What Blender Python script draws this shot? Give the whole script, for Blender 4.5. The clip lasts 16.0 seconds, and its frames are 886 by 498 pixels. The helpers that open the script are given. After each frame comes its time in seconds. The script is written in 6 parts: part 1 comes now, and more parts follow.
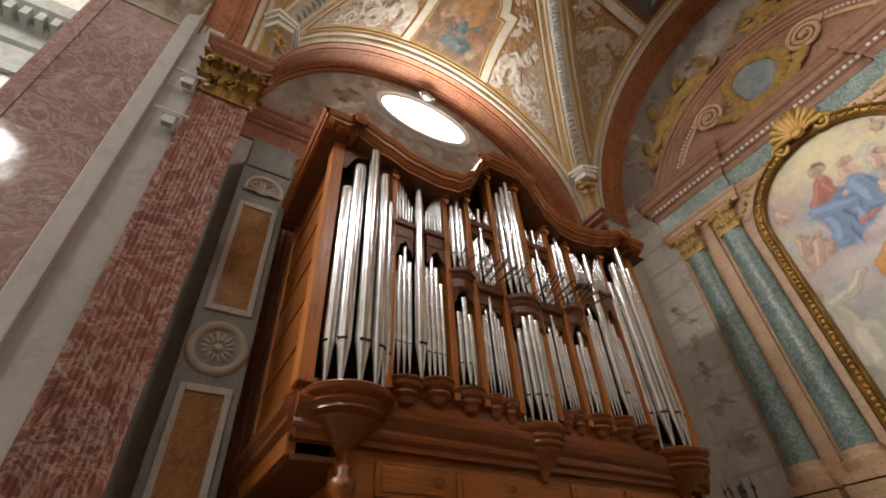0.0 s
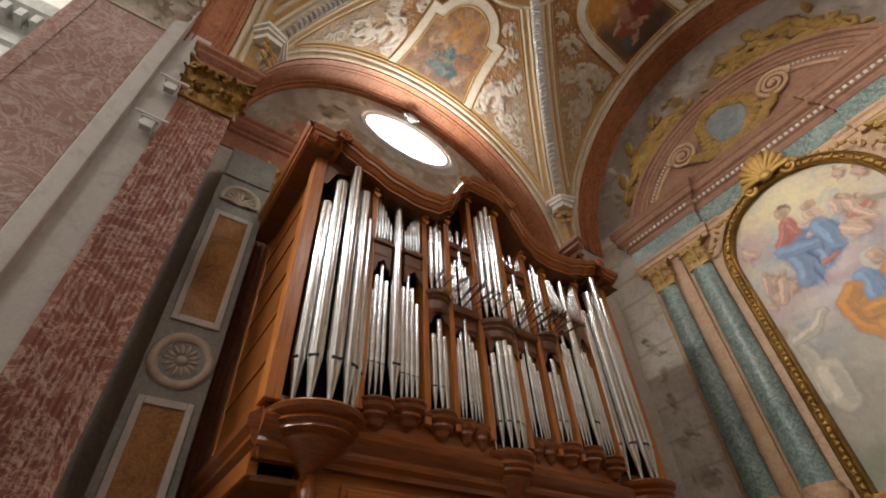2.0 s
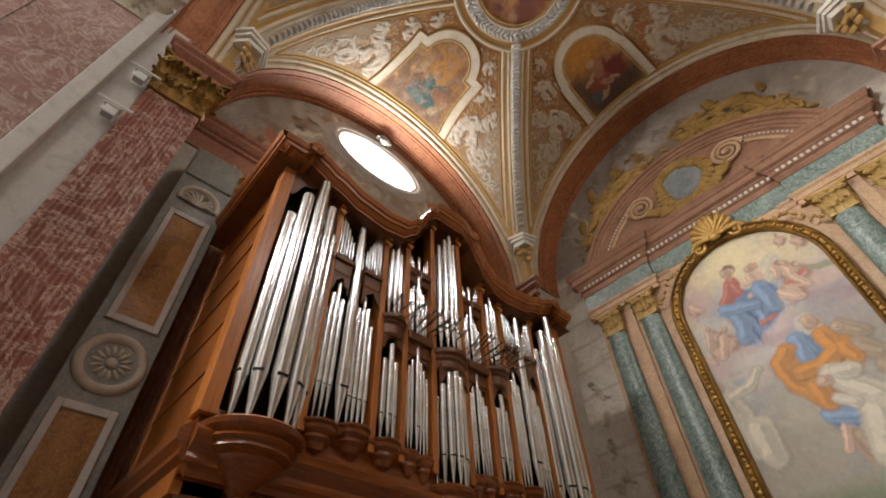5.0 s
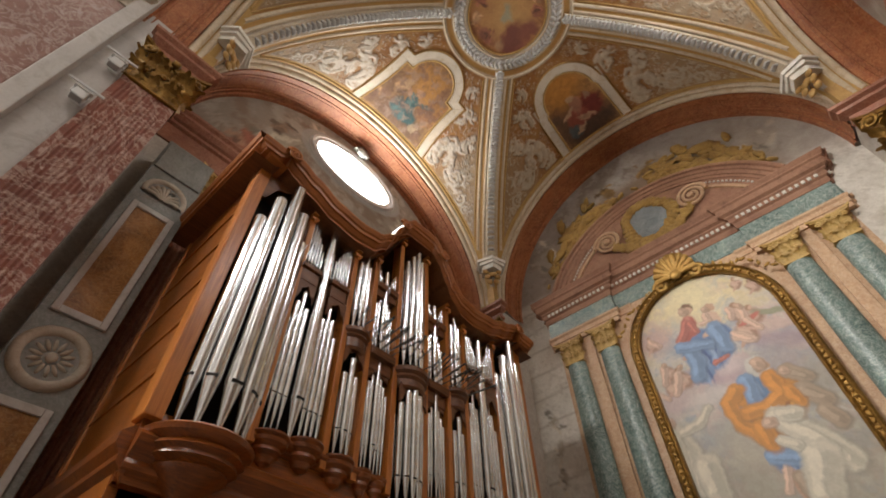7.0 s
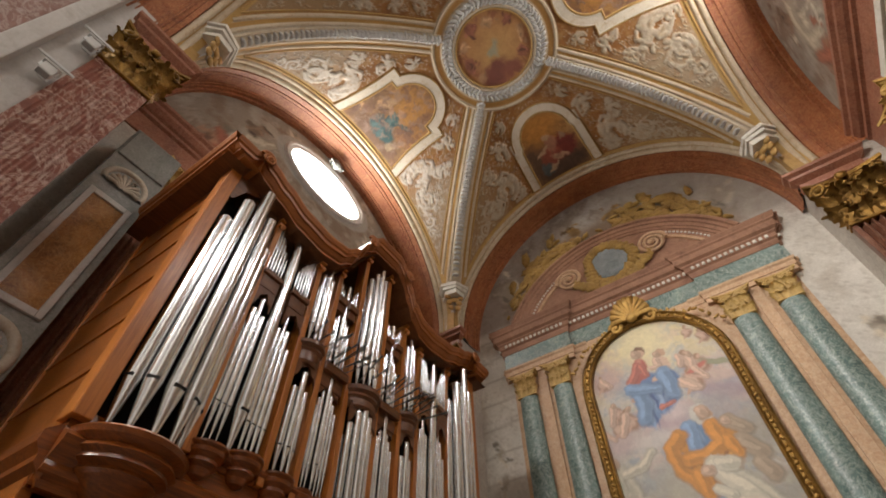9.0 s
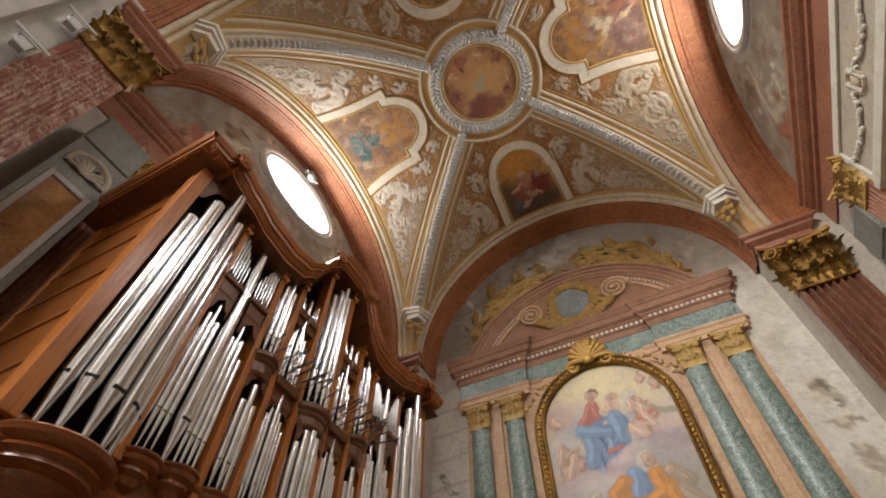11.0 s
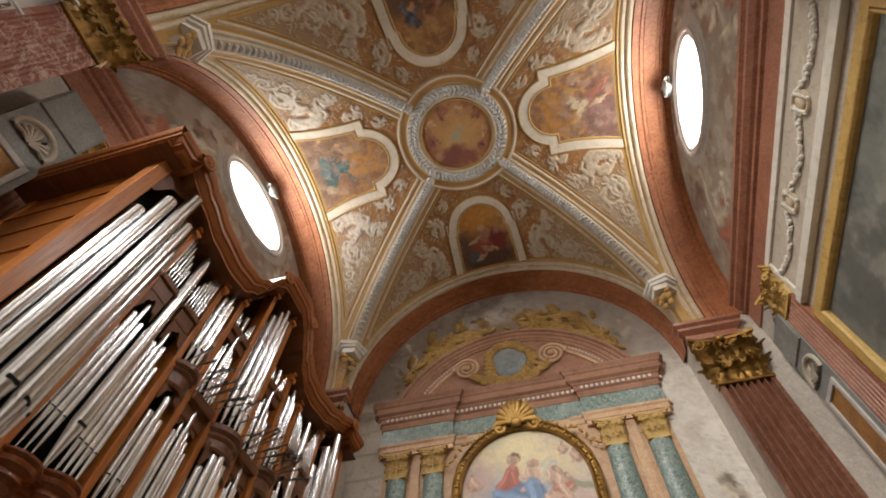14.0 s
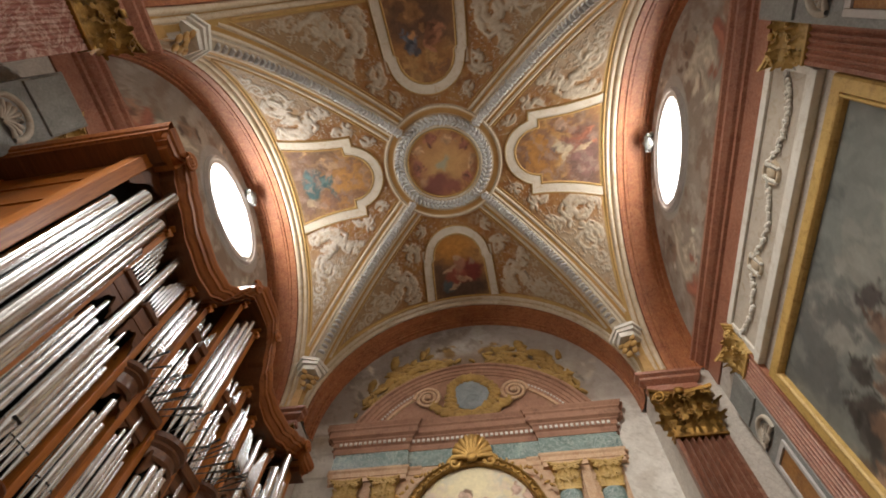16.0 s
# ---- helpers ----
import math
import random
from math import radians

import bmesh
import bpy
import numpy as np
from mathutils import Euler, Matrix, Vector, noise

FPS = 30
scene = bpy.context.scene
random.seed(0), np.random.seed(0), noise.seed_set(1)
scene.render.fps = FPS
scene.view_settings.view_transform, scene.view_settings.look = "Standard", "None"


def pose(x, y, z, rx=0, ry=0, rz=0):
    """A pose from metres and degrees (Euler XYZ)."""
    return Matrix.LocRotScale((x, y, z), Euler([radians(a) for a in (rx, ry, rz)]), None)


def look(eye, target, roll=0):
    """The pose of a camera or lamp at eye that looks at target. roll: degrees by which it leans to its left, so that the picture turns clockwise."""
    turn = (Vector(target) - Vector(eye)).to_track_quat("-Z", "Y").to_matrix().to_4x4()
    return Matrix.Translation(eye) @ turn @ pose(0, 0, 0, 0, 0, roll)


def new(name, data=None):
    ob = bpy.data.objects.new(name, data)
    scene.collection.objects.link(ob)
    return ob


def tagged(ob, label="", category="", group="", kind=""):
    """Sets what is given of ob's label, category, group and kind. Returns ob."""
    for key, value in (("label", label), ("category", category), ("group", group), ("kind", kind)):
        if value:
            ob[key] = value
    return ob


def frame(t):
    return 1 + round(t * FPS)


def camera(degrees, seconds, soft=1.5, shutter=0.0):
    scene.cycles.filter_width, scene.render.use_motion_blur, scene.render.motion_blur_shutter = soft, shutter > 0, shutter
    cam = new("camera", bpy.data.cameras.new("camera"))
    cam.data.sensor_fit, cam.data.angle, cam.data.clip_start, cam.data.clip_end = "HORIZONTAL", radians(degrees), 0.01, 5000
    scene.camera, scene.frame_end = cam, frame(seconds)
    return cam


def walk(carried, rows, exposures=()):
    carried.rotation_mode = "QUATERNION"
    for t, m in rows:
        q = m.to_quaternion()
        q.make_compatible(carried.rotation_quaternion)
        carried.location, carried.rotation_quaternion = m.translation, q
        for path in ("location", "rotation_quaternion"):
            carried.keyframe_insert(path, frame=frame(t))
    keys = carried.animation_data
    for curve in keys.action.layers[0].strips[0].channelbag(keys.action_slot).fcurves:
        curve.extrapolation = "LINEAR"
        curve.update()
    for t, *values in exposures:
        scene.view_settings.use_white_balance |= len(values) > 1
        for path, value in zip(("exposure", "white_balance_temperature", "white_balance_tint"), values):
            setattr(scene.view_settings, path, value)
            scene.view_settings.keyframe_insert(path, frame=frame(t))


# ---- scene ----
cam = camera(85.72, 16.0, soft=1.8)
PATH = [
    (0.0, (1.343, -4.407, 1.521), (0.0561, -3.5876, 2.8140), -3.53),
    (0.5, (1.332, -4.411, 1.522), (0.0721, -3.5752, 2.8309), -3.49),
    (1.0, (1.321, -4.415, 1.523), (0.0872, -3.5656, 2.8479), -3.42),
    (1.5, (1.310, -4.419, 1.524), (0.1020, -3.5585, 2.8654), -3.41),
    (2.0, (1.299, -4.423, 1.525), (0.1196, -3.5482, 2.8824), -3.32),
    (2.5, (1.288, -4.427, 1.526), (0.1335, -3.5411, 2.8975), -3.25),
    (3.0, (1.277, -4.431, 1.527), (0.1510, -3.5277, 2.9109), -3.12),
    (3.5, (1.267, -4.435, 1.528), (0.1669, -3.5174, 2.9240), -2.92),
    (4.0, (1.256, -4.438, 1.529), (0.1866, -3.5035, 2.9369), -2.61),
    (6.5, (1.201, -4.458, 1.534), (0.2912, -3.4572, 3.0069), -1.89),
    (7.0, (1.190, -4.462, 1.535), (0.3176, -3.4451, 3.0195), -1.64),
    (7.5, (1.179, -4.466, 1.536), (0.3468, -3.4346, 3.0335), -1.40),
    (8.0, (1.168, -4.470, 1.537), (0.3791, -3.4272, 3.0500), -1.19),
    (8.5, (1.157, -4.474, 1.538), (0.4083, -3.4244, 3.0666), -0.98),
    (9.0, (1.147, -4.478, 1.539), (0.4367, -3.4251, 3.0841), -0.75),
    (11.5, (1.092, -4.498, 1.544), (0.5869, -3.4495, 3.1707), 0.48),
    (12.0, (1.081, -4.501, 1.545), (0.6206, -3.4599, 3.1890), 0.82),
    (12.5, (1.070, -4.505, 1.546), (0.6556, -3.4712, 3.2068), 1.05),
    (13.0, (1.059, -4.509, 1.547), (0.6882, -3.4876, 3.2257), 1.35),
    (13.5, (1.048, -4.513, 1.548), (0.7115, -3.5074, 3.2434), 1.46),
    (14.0, (1.037, -4.517, 1.549), (0.7342, -3.5250, 3.2588), 1.64),
    (14.5, (1.027, -4.521, 1.550), (0.7557, -3.5419, 3.2727), 2.03),
    (15.0, (1.016, -4.525, 1.551), (0.7798, -3.5594, 3.2864), 2.23),
    (15.5, (1.005, -4.529, 1.552), (0.8005, -3.5882, 3.3050), 2.41),
    (16.0, (0.994, -4.533, 1.553), (0.8162, -3.6122, 3.3195), 2.59),
]
walk(cam, [(t, look(eye, target, roll)) for t, eye, target, roll in PATH])


# ---- light ----
WINDOW_W = 330.0     # daylight through the oval window of the picture wall
ORGAN_WINDOW_W = 390.0  # daylight through the oval window behind the organ
NAVE_W = 10000.0      # fill from an added lamp in the crossing, behind the camera
CLERESTORY_W = 850.0 # daylight through the high side window of the crossing
EXPOSURE = 0.0
scene.view_settings.exposure = EXPOSURE

world = bpy.data.worlds.new("world")
scene.world = world
world.use_nodes = True
wn = world.node_tree.nodes
sky = wn.new("ShaderNodeTexSky")
sky.sky_type = "NISHITA"
sky.sun_disc = False
sky.sun_elevation, sky.sun_rotation = radians(40), radians(250)
world.node_tree.links.new(sky.outputs[0], wn["Background"].inputs["Color"])
wn["Background"].inputs["Strength"].default_value = 0.1


def area_lamp(name, eye, target, size_x, size_y, watts, colour, shape="ELLIPSE"):
    lamp = bpy.data.lights.new(name, "AREA")
    lamp.shape, lamp.size, lamp.size_y, lamp.energy, lamp.color = shape, size_x, size_y, watts, colour
    ob = new(name, lamp)
    ob.matrix_world = look(eye, target)
    return ob


area_lamp("daylight_organ_window", (-6.36, 0, 14.2), (0, 0, 14.2), 1.64, 3.04, ORGAN_WINDOW_W, (1.0, 0.97, 0.93))
area_lamp("daylight_side_window", (6.36, 0, 14.2), (0, 0, 14.2), 1.64, 3.04, WINDOW_W, (1.0, 0.97, 0.93))
# unseen area lamp added before the crossing's back wall; no window is built there
area_lamp("daylight_crossing_window", (-5.0, -21.7, 18.6), (1.5, 0, 5.0), 8.0, 7.0, NAVE_W, (1.0, 0.955, 0.89), "RECTANGLE")
area_lamp("daylight_clerestory", (11.85, -15.2, 19.5), (0, -6, 6.0), 1.3, 3.2, CLERESTORY_W, (1.0, 0.97, 0.93), "RECTANGLE")


# ---- materials ----
def tree(name):
    mat = bpy.data.materials.new(name)
    mat.use_nodes = True
    return mat, mat.node_tree.nodes, mat.node_tree.links


def coords(nodes, links, scale=1.0, stretch=(1, 1, 1)):
    tc = nodes.new("ShaderNodeTexCoord")
    mp = nodes.new("ShaderNodeMapping")
    mp.inputs["Scale"].default_value = [scale * s for s in stretch]
    links.new(tc.outputs["Object"], mp.inputs["Vector"])
    return mp.outputs["Vector"]


def noise_tex(nodes, links, vec, scale, detail=5, rough=0.6, warp=0.0):
    n = nodes.new("ShaderNodeTexNoise")
    n.inputs["Scale"].default_value, n.inputs["Detail"].default_value = scale, detail
    n.inputs["Roughness"].default_value, n.inputs["Distortion"].default_value = rough, warp
    links.new(vec, n.inputs["Vector"])
    return n.outputs["Fac"]


def ramp(nodes, links, fac, *stops):
    r = nodes.new("ShaderNodeValToRGB")
    while len(r.color_ramp.elements) < len(stops):
        r.color_ramp.elements.new(0.5)
    for e, (p, c) in zip(r.color_ramp.elements, stops):
        e.position, e.color = p, (*c, 1) if len(c) == 3 else c
    links.new(fac, r.inputs["Fac"])
    return r.outputs["Color"]


def mix(nodes, links, a, b, fac, mode="MIX"):
    m = nodes.new("ShaderNodeMix")
    m.data_type, m.blend_type = "RGBA", mode
    for sock, v in ((m.inputs[0], fac), (m.inputs[6], a), (m.inputs[7], b)):
        if isinstance(v, (int, float)):
            sock.default_value = v
        elif isinstance(v, tuple):
            sock.default_value = (*v, 1)
        else:
            links.new(v, sock)
    return m.outputs[2]


def finish(nodes, links, colour, rough, bump=None, strength=0.2, metal=0.0, coat=0.0, dist=0.02):
    b = nodes["Principled BSDF"]
    links.new(colour, b.inputs["Base Color"])
    if isinstance(rough, (int, float)):
        b.inputs["Roughness"].default_value = rough
    else:
        links.new(rough, b.inputs["Roughness"])
    b.inputs["Metallic"].default_value = metal
    b.inputs["Coat Weight"].default_value = coat
    b.inputs["Coat Roughness"].default_value = 0.22
    if bump is not None:
        n = nodes.new("ShaderNodeBump")
        n.inputs["Strength"].default_value, n.inputs["Distance"].default_value = strength, dist
        links.new(bump, n.inputs["Height"])
        links.new(n.outputs["Normal"], b.inputs["Normal"])


def marble(name, dark, mid, vein, scale=1.0, rough=0.25, amount=0.5, coat=0.0, stretch=(1, 1, 1)):
    mat, N, L = tree(name)
    v = coords(N, L, scale, stretch)
    clouds = noise_tex(N, L, v, 1.1, 6, 0.65, 0.8)
    base = ramp(N, L, clouds, (0.3, dark), (0.68, mid))
    fine = noise_tex(N, L, v, 9, 5, 0.7, 1.5)
    base = mix(N, L, base, ramp(N, L, fine, (0.35, tuple(c * 0.6 for c in dark)), (0.7, mid)), 0.35)
    veins = noise_tex(N, L, v, 2.6, 8, 0.72, 2.4)
    line = ramp(N, L, veins, (0.46, (0, 0, 0)), (0.5, (1, 1, 1)), (0.535, (0, 0, 0)))
    veins2 = noise_tex(N, L, v, 6.5, 6, 0.7, 1.8)
    line2 = ramp(N, L, veins2, (0.55, (0, 0, 0)), (0.7, (1, 1, 1)))
    flakes = ramp(N, L, noise_tex(N, L, v, 5.0, 4, 0.6, 3.5), (0.57, (0, 0, 0)), (0.64, (0.8, 0.8, 0.8)))
    amt = mix(N, L, mix(N, L, line, line2, 0.4), flakes, 0.8, "LIGHTEN")
    m = N.new("ShaderNodeMath")
    m.operation = "MULTIPLY"
    m.inputs[1].default_value = amount
    L.new(amt, m.inputs[0])
    finish(N, L, mix(N, L, base, vein, m.outputs[0]), rough, fine, 0.06, coat=coat)
    return mat


def plain(name, dark, light, scale=4.0, rough=0.6, bump=0.25, metal=0.0, grime=None, coat=0.0, dist=0.02):
    mat, N, L = tree(name)
    v = coords(N, L, 1)
    big = noise_tex(N, L, v, scale * 0.22, 4, 0.6, 0.4)
    small = noise_tex(N, L, v, scale * 6, 5, 0.65)
    c = ramp(N, L, mix(N, L, big, small, 0.4), (0.32, dark), (0.68, light))
    if grime:
        g = ramp(N, L, noise_tex(N, L, v, scale * 0.9, 8, 0.75, 0.6), (0.5, (0, 0, 0)), (0.72, (0.8, 0.8, 0.8)))
        c = mix(N, L, c, grime, g)
    finish(N, L, c, rough, small, bump, metal, coat, dist)
    return mat


def wood(name, dark, light, axis=2, rough=0.38, coat=0.15):
    mat, N, L = tree(name)
    st = [14, 14, 14]
    st[axis] = 0.9
    v = coords(N, L, 1, st)
    info = N.new("ShaderNodeObjectInfo")
    add = N.new("ShaderNodeVectorMath")
    L.new(v, add.inputs[0])
    L.new(info.outputs["Random"], add.inputs[1])
    grain = noise_tex(N, L, add.outputs[0], 1.6, 6, 0.65, 1.2)
    fine = noise_tex(N, L, add.outputs[0], 7, 3, 0.6, 0.3)
    v2 = coords(N, L, 1)
    patch = noise_tex(N, L, v2, 1.3, 3, 0.5)
    c = ramp(N, L, grain, (0.28, dark), (0.72, light))
    c = mix(N, L, c, tuple(x * 0.55 for x in dark), ramp(N, L, fine, (0.55, (0, 0, 0)), (0.75, (0.5, 0.5, 0.5))))
    c = mix(N, L, c, light, ramp(N, L, patch, (0.45, (0, 0, 0)), (0.75, (0.45, 0.45, 0.45))))
    finish(N, L, c, rough, fine, 0.08, coat=coat)
    return mat


def painted(name, rough=0.75, grain=0.35, bump=0.12):
    """Fresco: the painted colours lie in the mesh's 'paint' attribute, broken by plaster grain and wear."""
    mat, N, L = tree(name)
    at = N.new("ShaderNodeAttribute")
    at.attribute_name = "paint"
    v = coords(N, L, 1)
    n1 = noise_tex(N, L, v, 2.2, 7, 0.7, 0.8)
    n2 = noise_tex(N, L, v, 24, 5, 0.7, 0.5)
    c = mix(N, L, at.outputs["Color"], ramp(N, L, n1, (0.3, (0.45, 0.42, 0.4)), (0.7, (1.0, 1.0, 1.0))), grain, "MULTIPLY")
    c = mix(N, L, c, ramp(N, L, n2, (0.3, (0.5, 0.46, 0.42)), (0.65, (1, 1, 1))), grain, "MULTIPLY")
    finish(N, L, c, rough, n2, bump)
    return mat


PINK = marble("pink_marble", (0.24, 0.125, 0.1), (0.38, 0.225, 0.195), (0.68, 0.58, 0.53), 0.45, 0.06, 0.6, 0.0)
REDBRECCIA = marble("red_breccia_marble", (0.12, 0.028, 0.014), (0.29, 0.09, 0.05), (0.62, 0.46, 0.38), 0.42, 0.5, 0.85, 0.0, (1, 1, 0.9))
# the same red breccia darkened: the far pilasters' shade is in the colour
SHADEDBRECCIA = marble("shaded_red_breccia_marble", (0.1, 0.034, 0.018), (0.24, 0.09, 0.05), (0.44, 0.3, 0.22), 0.5, 0.35, 0.3)
REDSOFFIT = marble("red_painted_marble", (0.16, 0.036, 0.012), (0.41, 0.13, 0.042), (0.58, 0.28, 0.11), 1.3, 0.6, 0.75)
REDTRIM = marble("red_trim_marble", (0.19, 0.055, 0.03), (0.38, 0.145, 0.08), (0.54, 0.33, 0.22), 1.8, 0.45, 0.6)
GREYWALL = marble("grey_painted_marble", (0.43, 0.38, 0.33), (0.64, 0.59, 0.52), (0.3, 0.23, 0.18), 0.8, 0.6, 0.6)
GREYSTONE = marble("blue_grey_marble", (0.15, 0.155, 0.145), (0.3, 0.305, 0.28), (0.48, 0.47, 0.45), 1.5, 0.45, 0.4)
GREYPLASTER = plain("grey_plaster", (0.44, 0.415, 0.39), (0.58, 0.55, 0.52), 3, 0.7, 0.1, grime=(0.34, 0.3, 0.26))
YELLOWMARBLE = marble("orange_marble", (0.14, 0.048, 0.012), (0.46, 0.205, 0.045), (0.56, 0.36, 0.16), 1.6, 0.35, 0.5)
GREENMARBLE = marble("green_marble", (0.03, 0.065, 0.06), (0.2, 0.3, 0.275), (0.66, 0.7, 0.62), 1.25, 0.4, 0.7)
PEACH = marble("peach_marble", (0.42, 0.22, 0.11), (0.66, 0.43, 0.25), (0.76, 0.62, 0.44), 1.5, 0.5, 0.6)
BROWNSTONE = plain("brown_red_stone", (0.22, 0.1, 0.06), (0.43, 0.235, 0.145), 4, 0.75, 0.25, grime=(0.15, 0.07, 0.04))
STUCCO = plain("cream_stucco", (0.46, 0.36, 0.24), (0.62, 0.53, 0.4), 5, 0.9, 0.15, grime=(0.36, 0.23, 0.11))
STUCCOTAN = plain("tan_white_stucco", (0.4, 0.33, 0.23), (0.57, 0.49, 0.37), 5, 0.9, 0.15, grime=(0.34, 0.22, 0.11))
STUCCOGREY = plain("grey_white_stucco", (0.4, 0.35, 0.28), (0.58, 0.52, 0.43), 5, 0.85, 0.2, grime=(0.33, 0.23, 0.13))
DARKOCHRE = plain("dark_ochre_paint", (0.2, 0.105, 0.02), (0.48, 0.3, 0.075), 9, 0.7, 0.35, grime=(0.1, 0.05, 0.015))
BLUEGREY = marble("blue_grey_painted_shield", (0.12, 0.14, 0.15), (0.3, 0.33, 0.34), (0.46, 0.47, 0.46), 2.5, 0.6, 0.4)
YELLOWGILT = plain("yellow_gold_paint", (0.44, 0.27, 0.07), (0.66, 0.45, 0.15), 8, 0.5, 0.25, 0.0, grime=(0.24, 0.13, 0.03))
CREAM = plain("cream_frame_paint", (0.5, 0.43, 0.33), (0.64, 0.57, 0.46), 5, 0.9, 0.15, grime=(0.4, 0.28, 0.15))
GARLAND = plain("white_leaf_stucco", (0.4, 0.39, 0.37), (0.58, 0.57, 0.54), 9, 0.9, 0.25, grime=(0.34, 0.29, 0.22))
OCHRE = plain("ochre_gold_paint", (0.34, 0.19, 0.05), (0.52, 0.33, 0.11), 6, 0.6, 0.2, grime=(0.22, 0.11, 0.03))
GILT = plain("gilded_wood", (0.3, 0.15, 0.03), (0.6, 0.38, 0.11), 7, 0.45, 0.35, 0.5, grime=(0.1, 0.05, 0.015))
OLDGILT = plain("old_dark_gilding", (0.085, 0.04, 0.008), (0.42, 0.235, 0.05), 8, 0.38, 0.4, 0.7, grime=(0.05, 0.024, 0.008))
CHERRY = wood("cherry_wood", (0.3, 0.085, 0.013), (0.58, 0.205, 0.036), 2)
CHERRYH = wood("cherry_wood_lengthwise", (0.16, 0.042, 0.006), (0.47, 0.15, 0.02), 1, 0.32, 0.15)
CHERRYCROWN = wood("cherry_wood_cornice", (0.18, 0.046, 0.008), (0.47, 0.15, 0.024), 1, 0.5, 0.1)
CHERRYDARK = wood("dark_cherry_moulding", (0.1, 0.024, 0.004), (0.32, 0.086, 0.012), 1, 0.3, 0.2)
WHITE = plain("white_plaster", (0.6, 0.57, 0.5), (0.74, 0.71, 0.64), 5, 0.8, 0.15, grime=(0.45, 0.38, 0.28))
DARKWOOD = wood("dark_carved_wood", (0.085, 0.028, 0.01), (0.22, 0.08, 0.026), 1)
TIN = plain("polished_tin", (0.7, 0.71, 0.72), (0.88, 0.89, 0.9), 3, 0.2, 0.012, 1.0, grime=(0.56, 0.56, 0.56))
DARKMETAL = plain("dark_pipe_metal", (0.06, 0.056, 0.05), (0.2, 0.19, 0.175), 4, 0.35, 0.05, 0.8)
# near-black colour that stands for shade inside the case and the pipes
SHADEBLACK = plain("black_for_shade", (0.006, 0.005, 0.004), (0.016, 0.012, 0.01), 4, 0.9, 0.05)
WHITEMETAL = plain("white_lacquered_metal", (0.55, 0.55, 0.54), (0.68, 0.68, 0.66), 4, 0.4, 0.02)
LENS = plain("grey_lamp_glass", (0.3, 0.3, 0.3), (0.4, 0.4, 0.4), 4, 0.1, 0.0)
FRESCO = painted("fresco_paint")
CANVAS = painted("oil_paint", 0.55, 0.14, 0.1)
DAYLIGHT = bpy.data.materials.new("daylight_glass")
DAYLIGHT.use_nodes = True
_b = DAYLIGHT.node_tree.nodes["Principled BSDF"]
_b.inputs["Base Color"].default_value = (0.8, 0.8, 0.8, 1)
_b.inputs["Emission Color"].default_value = (1.0, 0.98, 0.95, 1)
_b.inputs["Emission Strength"].default_value = 9.0
FLOORSTONE = marble("floor_marble", (0.1, 0.08, 0.065), (0.2, 0.17, 0.145), (0.3, 0.27, 0.24), 1.0, 0.25, 0.4)


# ---- mesh helpers ----
def icosphere(levels):
    bm = bmesh.new()
    bmesh.ops.create_icosphere(bm, subdivisions=levels, radius=1)
    bm.verts.ensure_lookup_table()
    v = np.array([p.co[:] for p in bm.verts])
    f = [[p.index for p in q.verts] for q in bm.faces]
    bm.free()
    return v, f


BALL1, BALL2 = icosphere(1), icosphere(2)


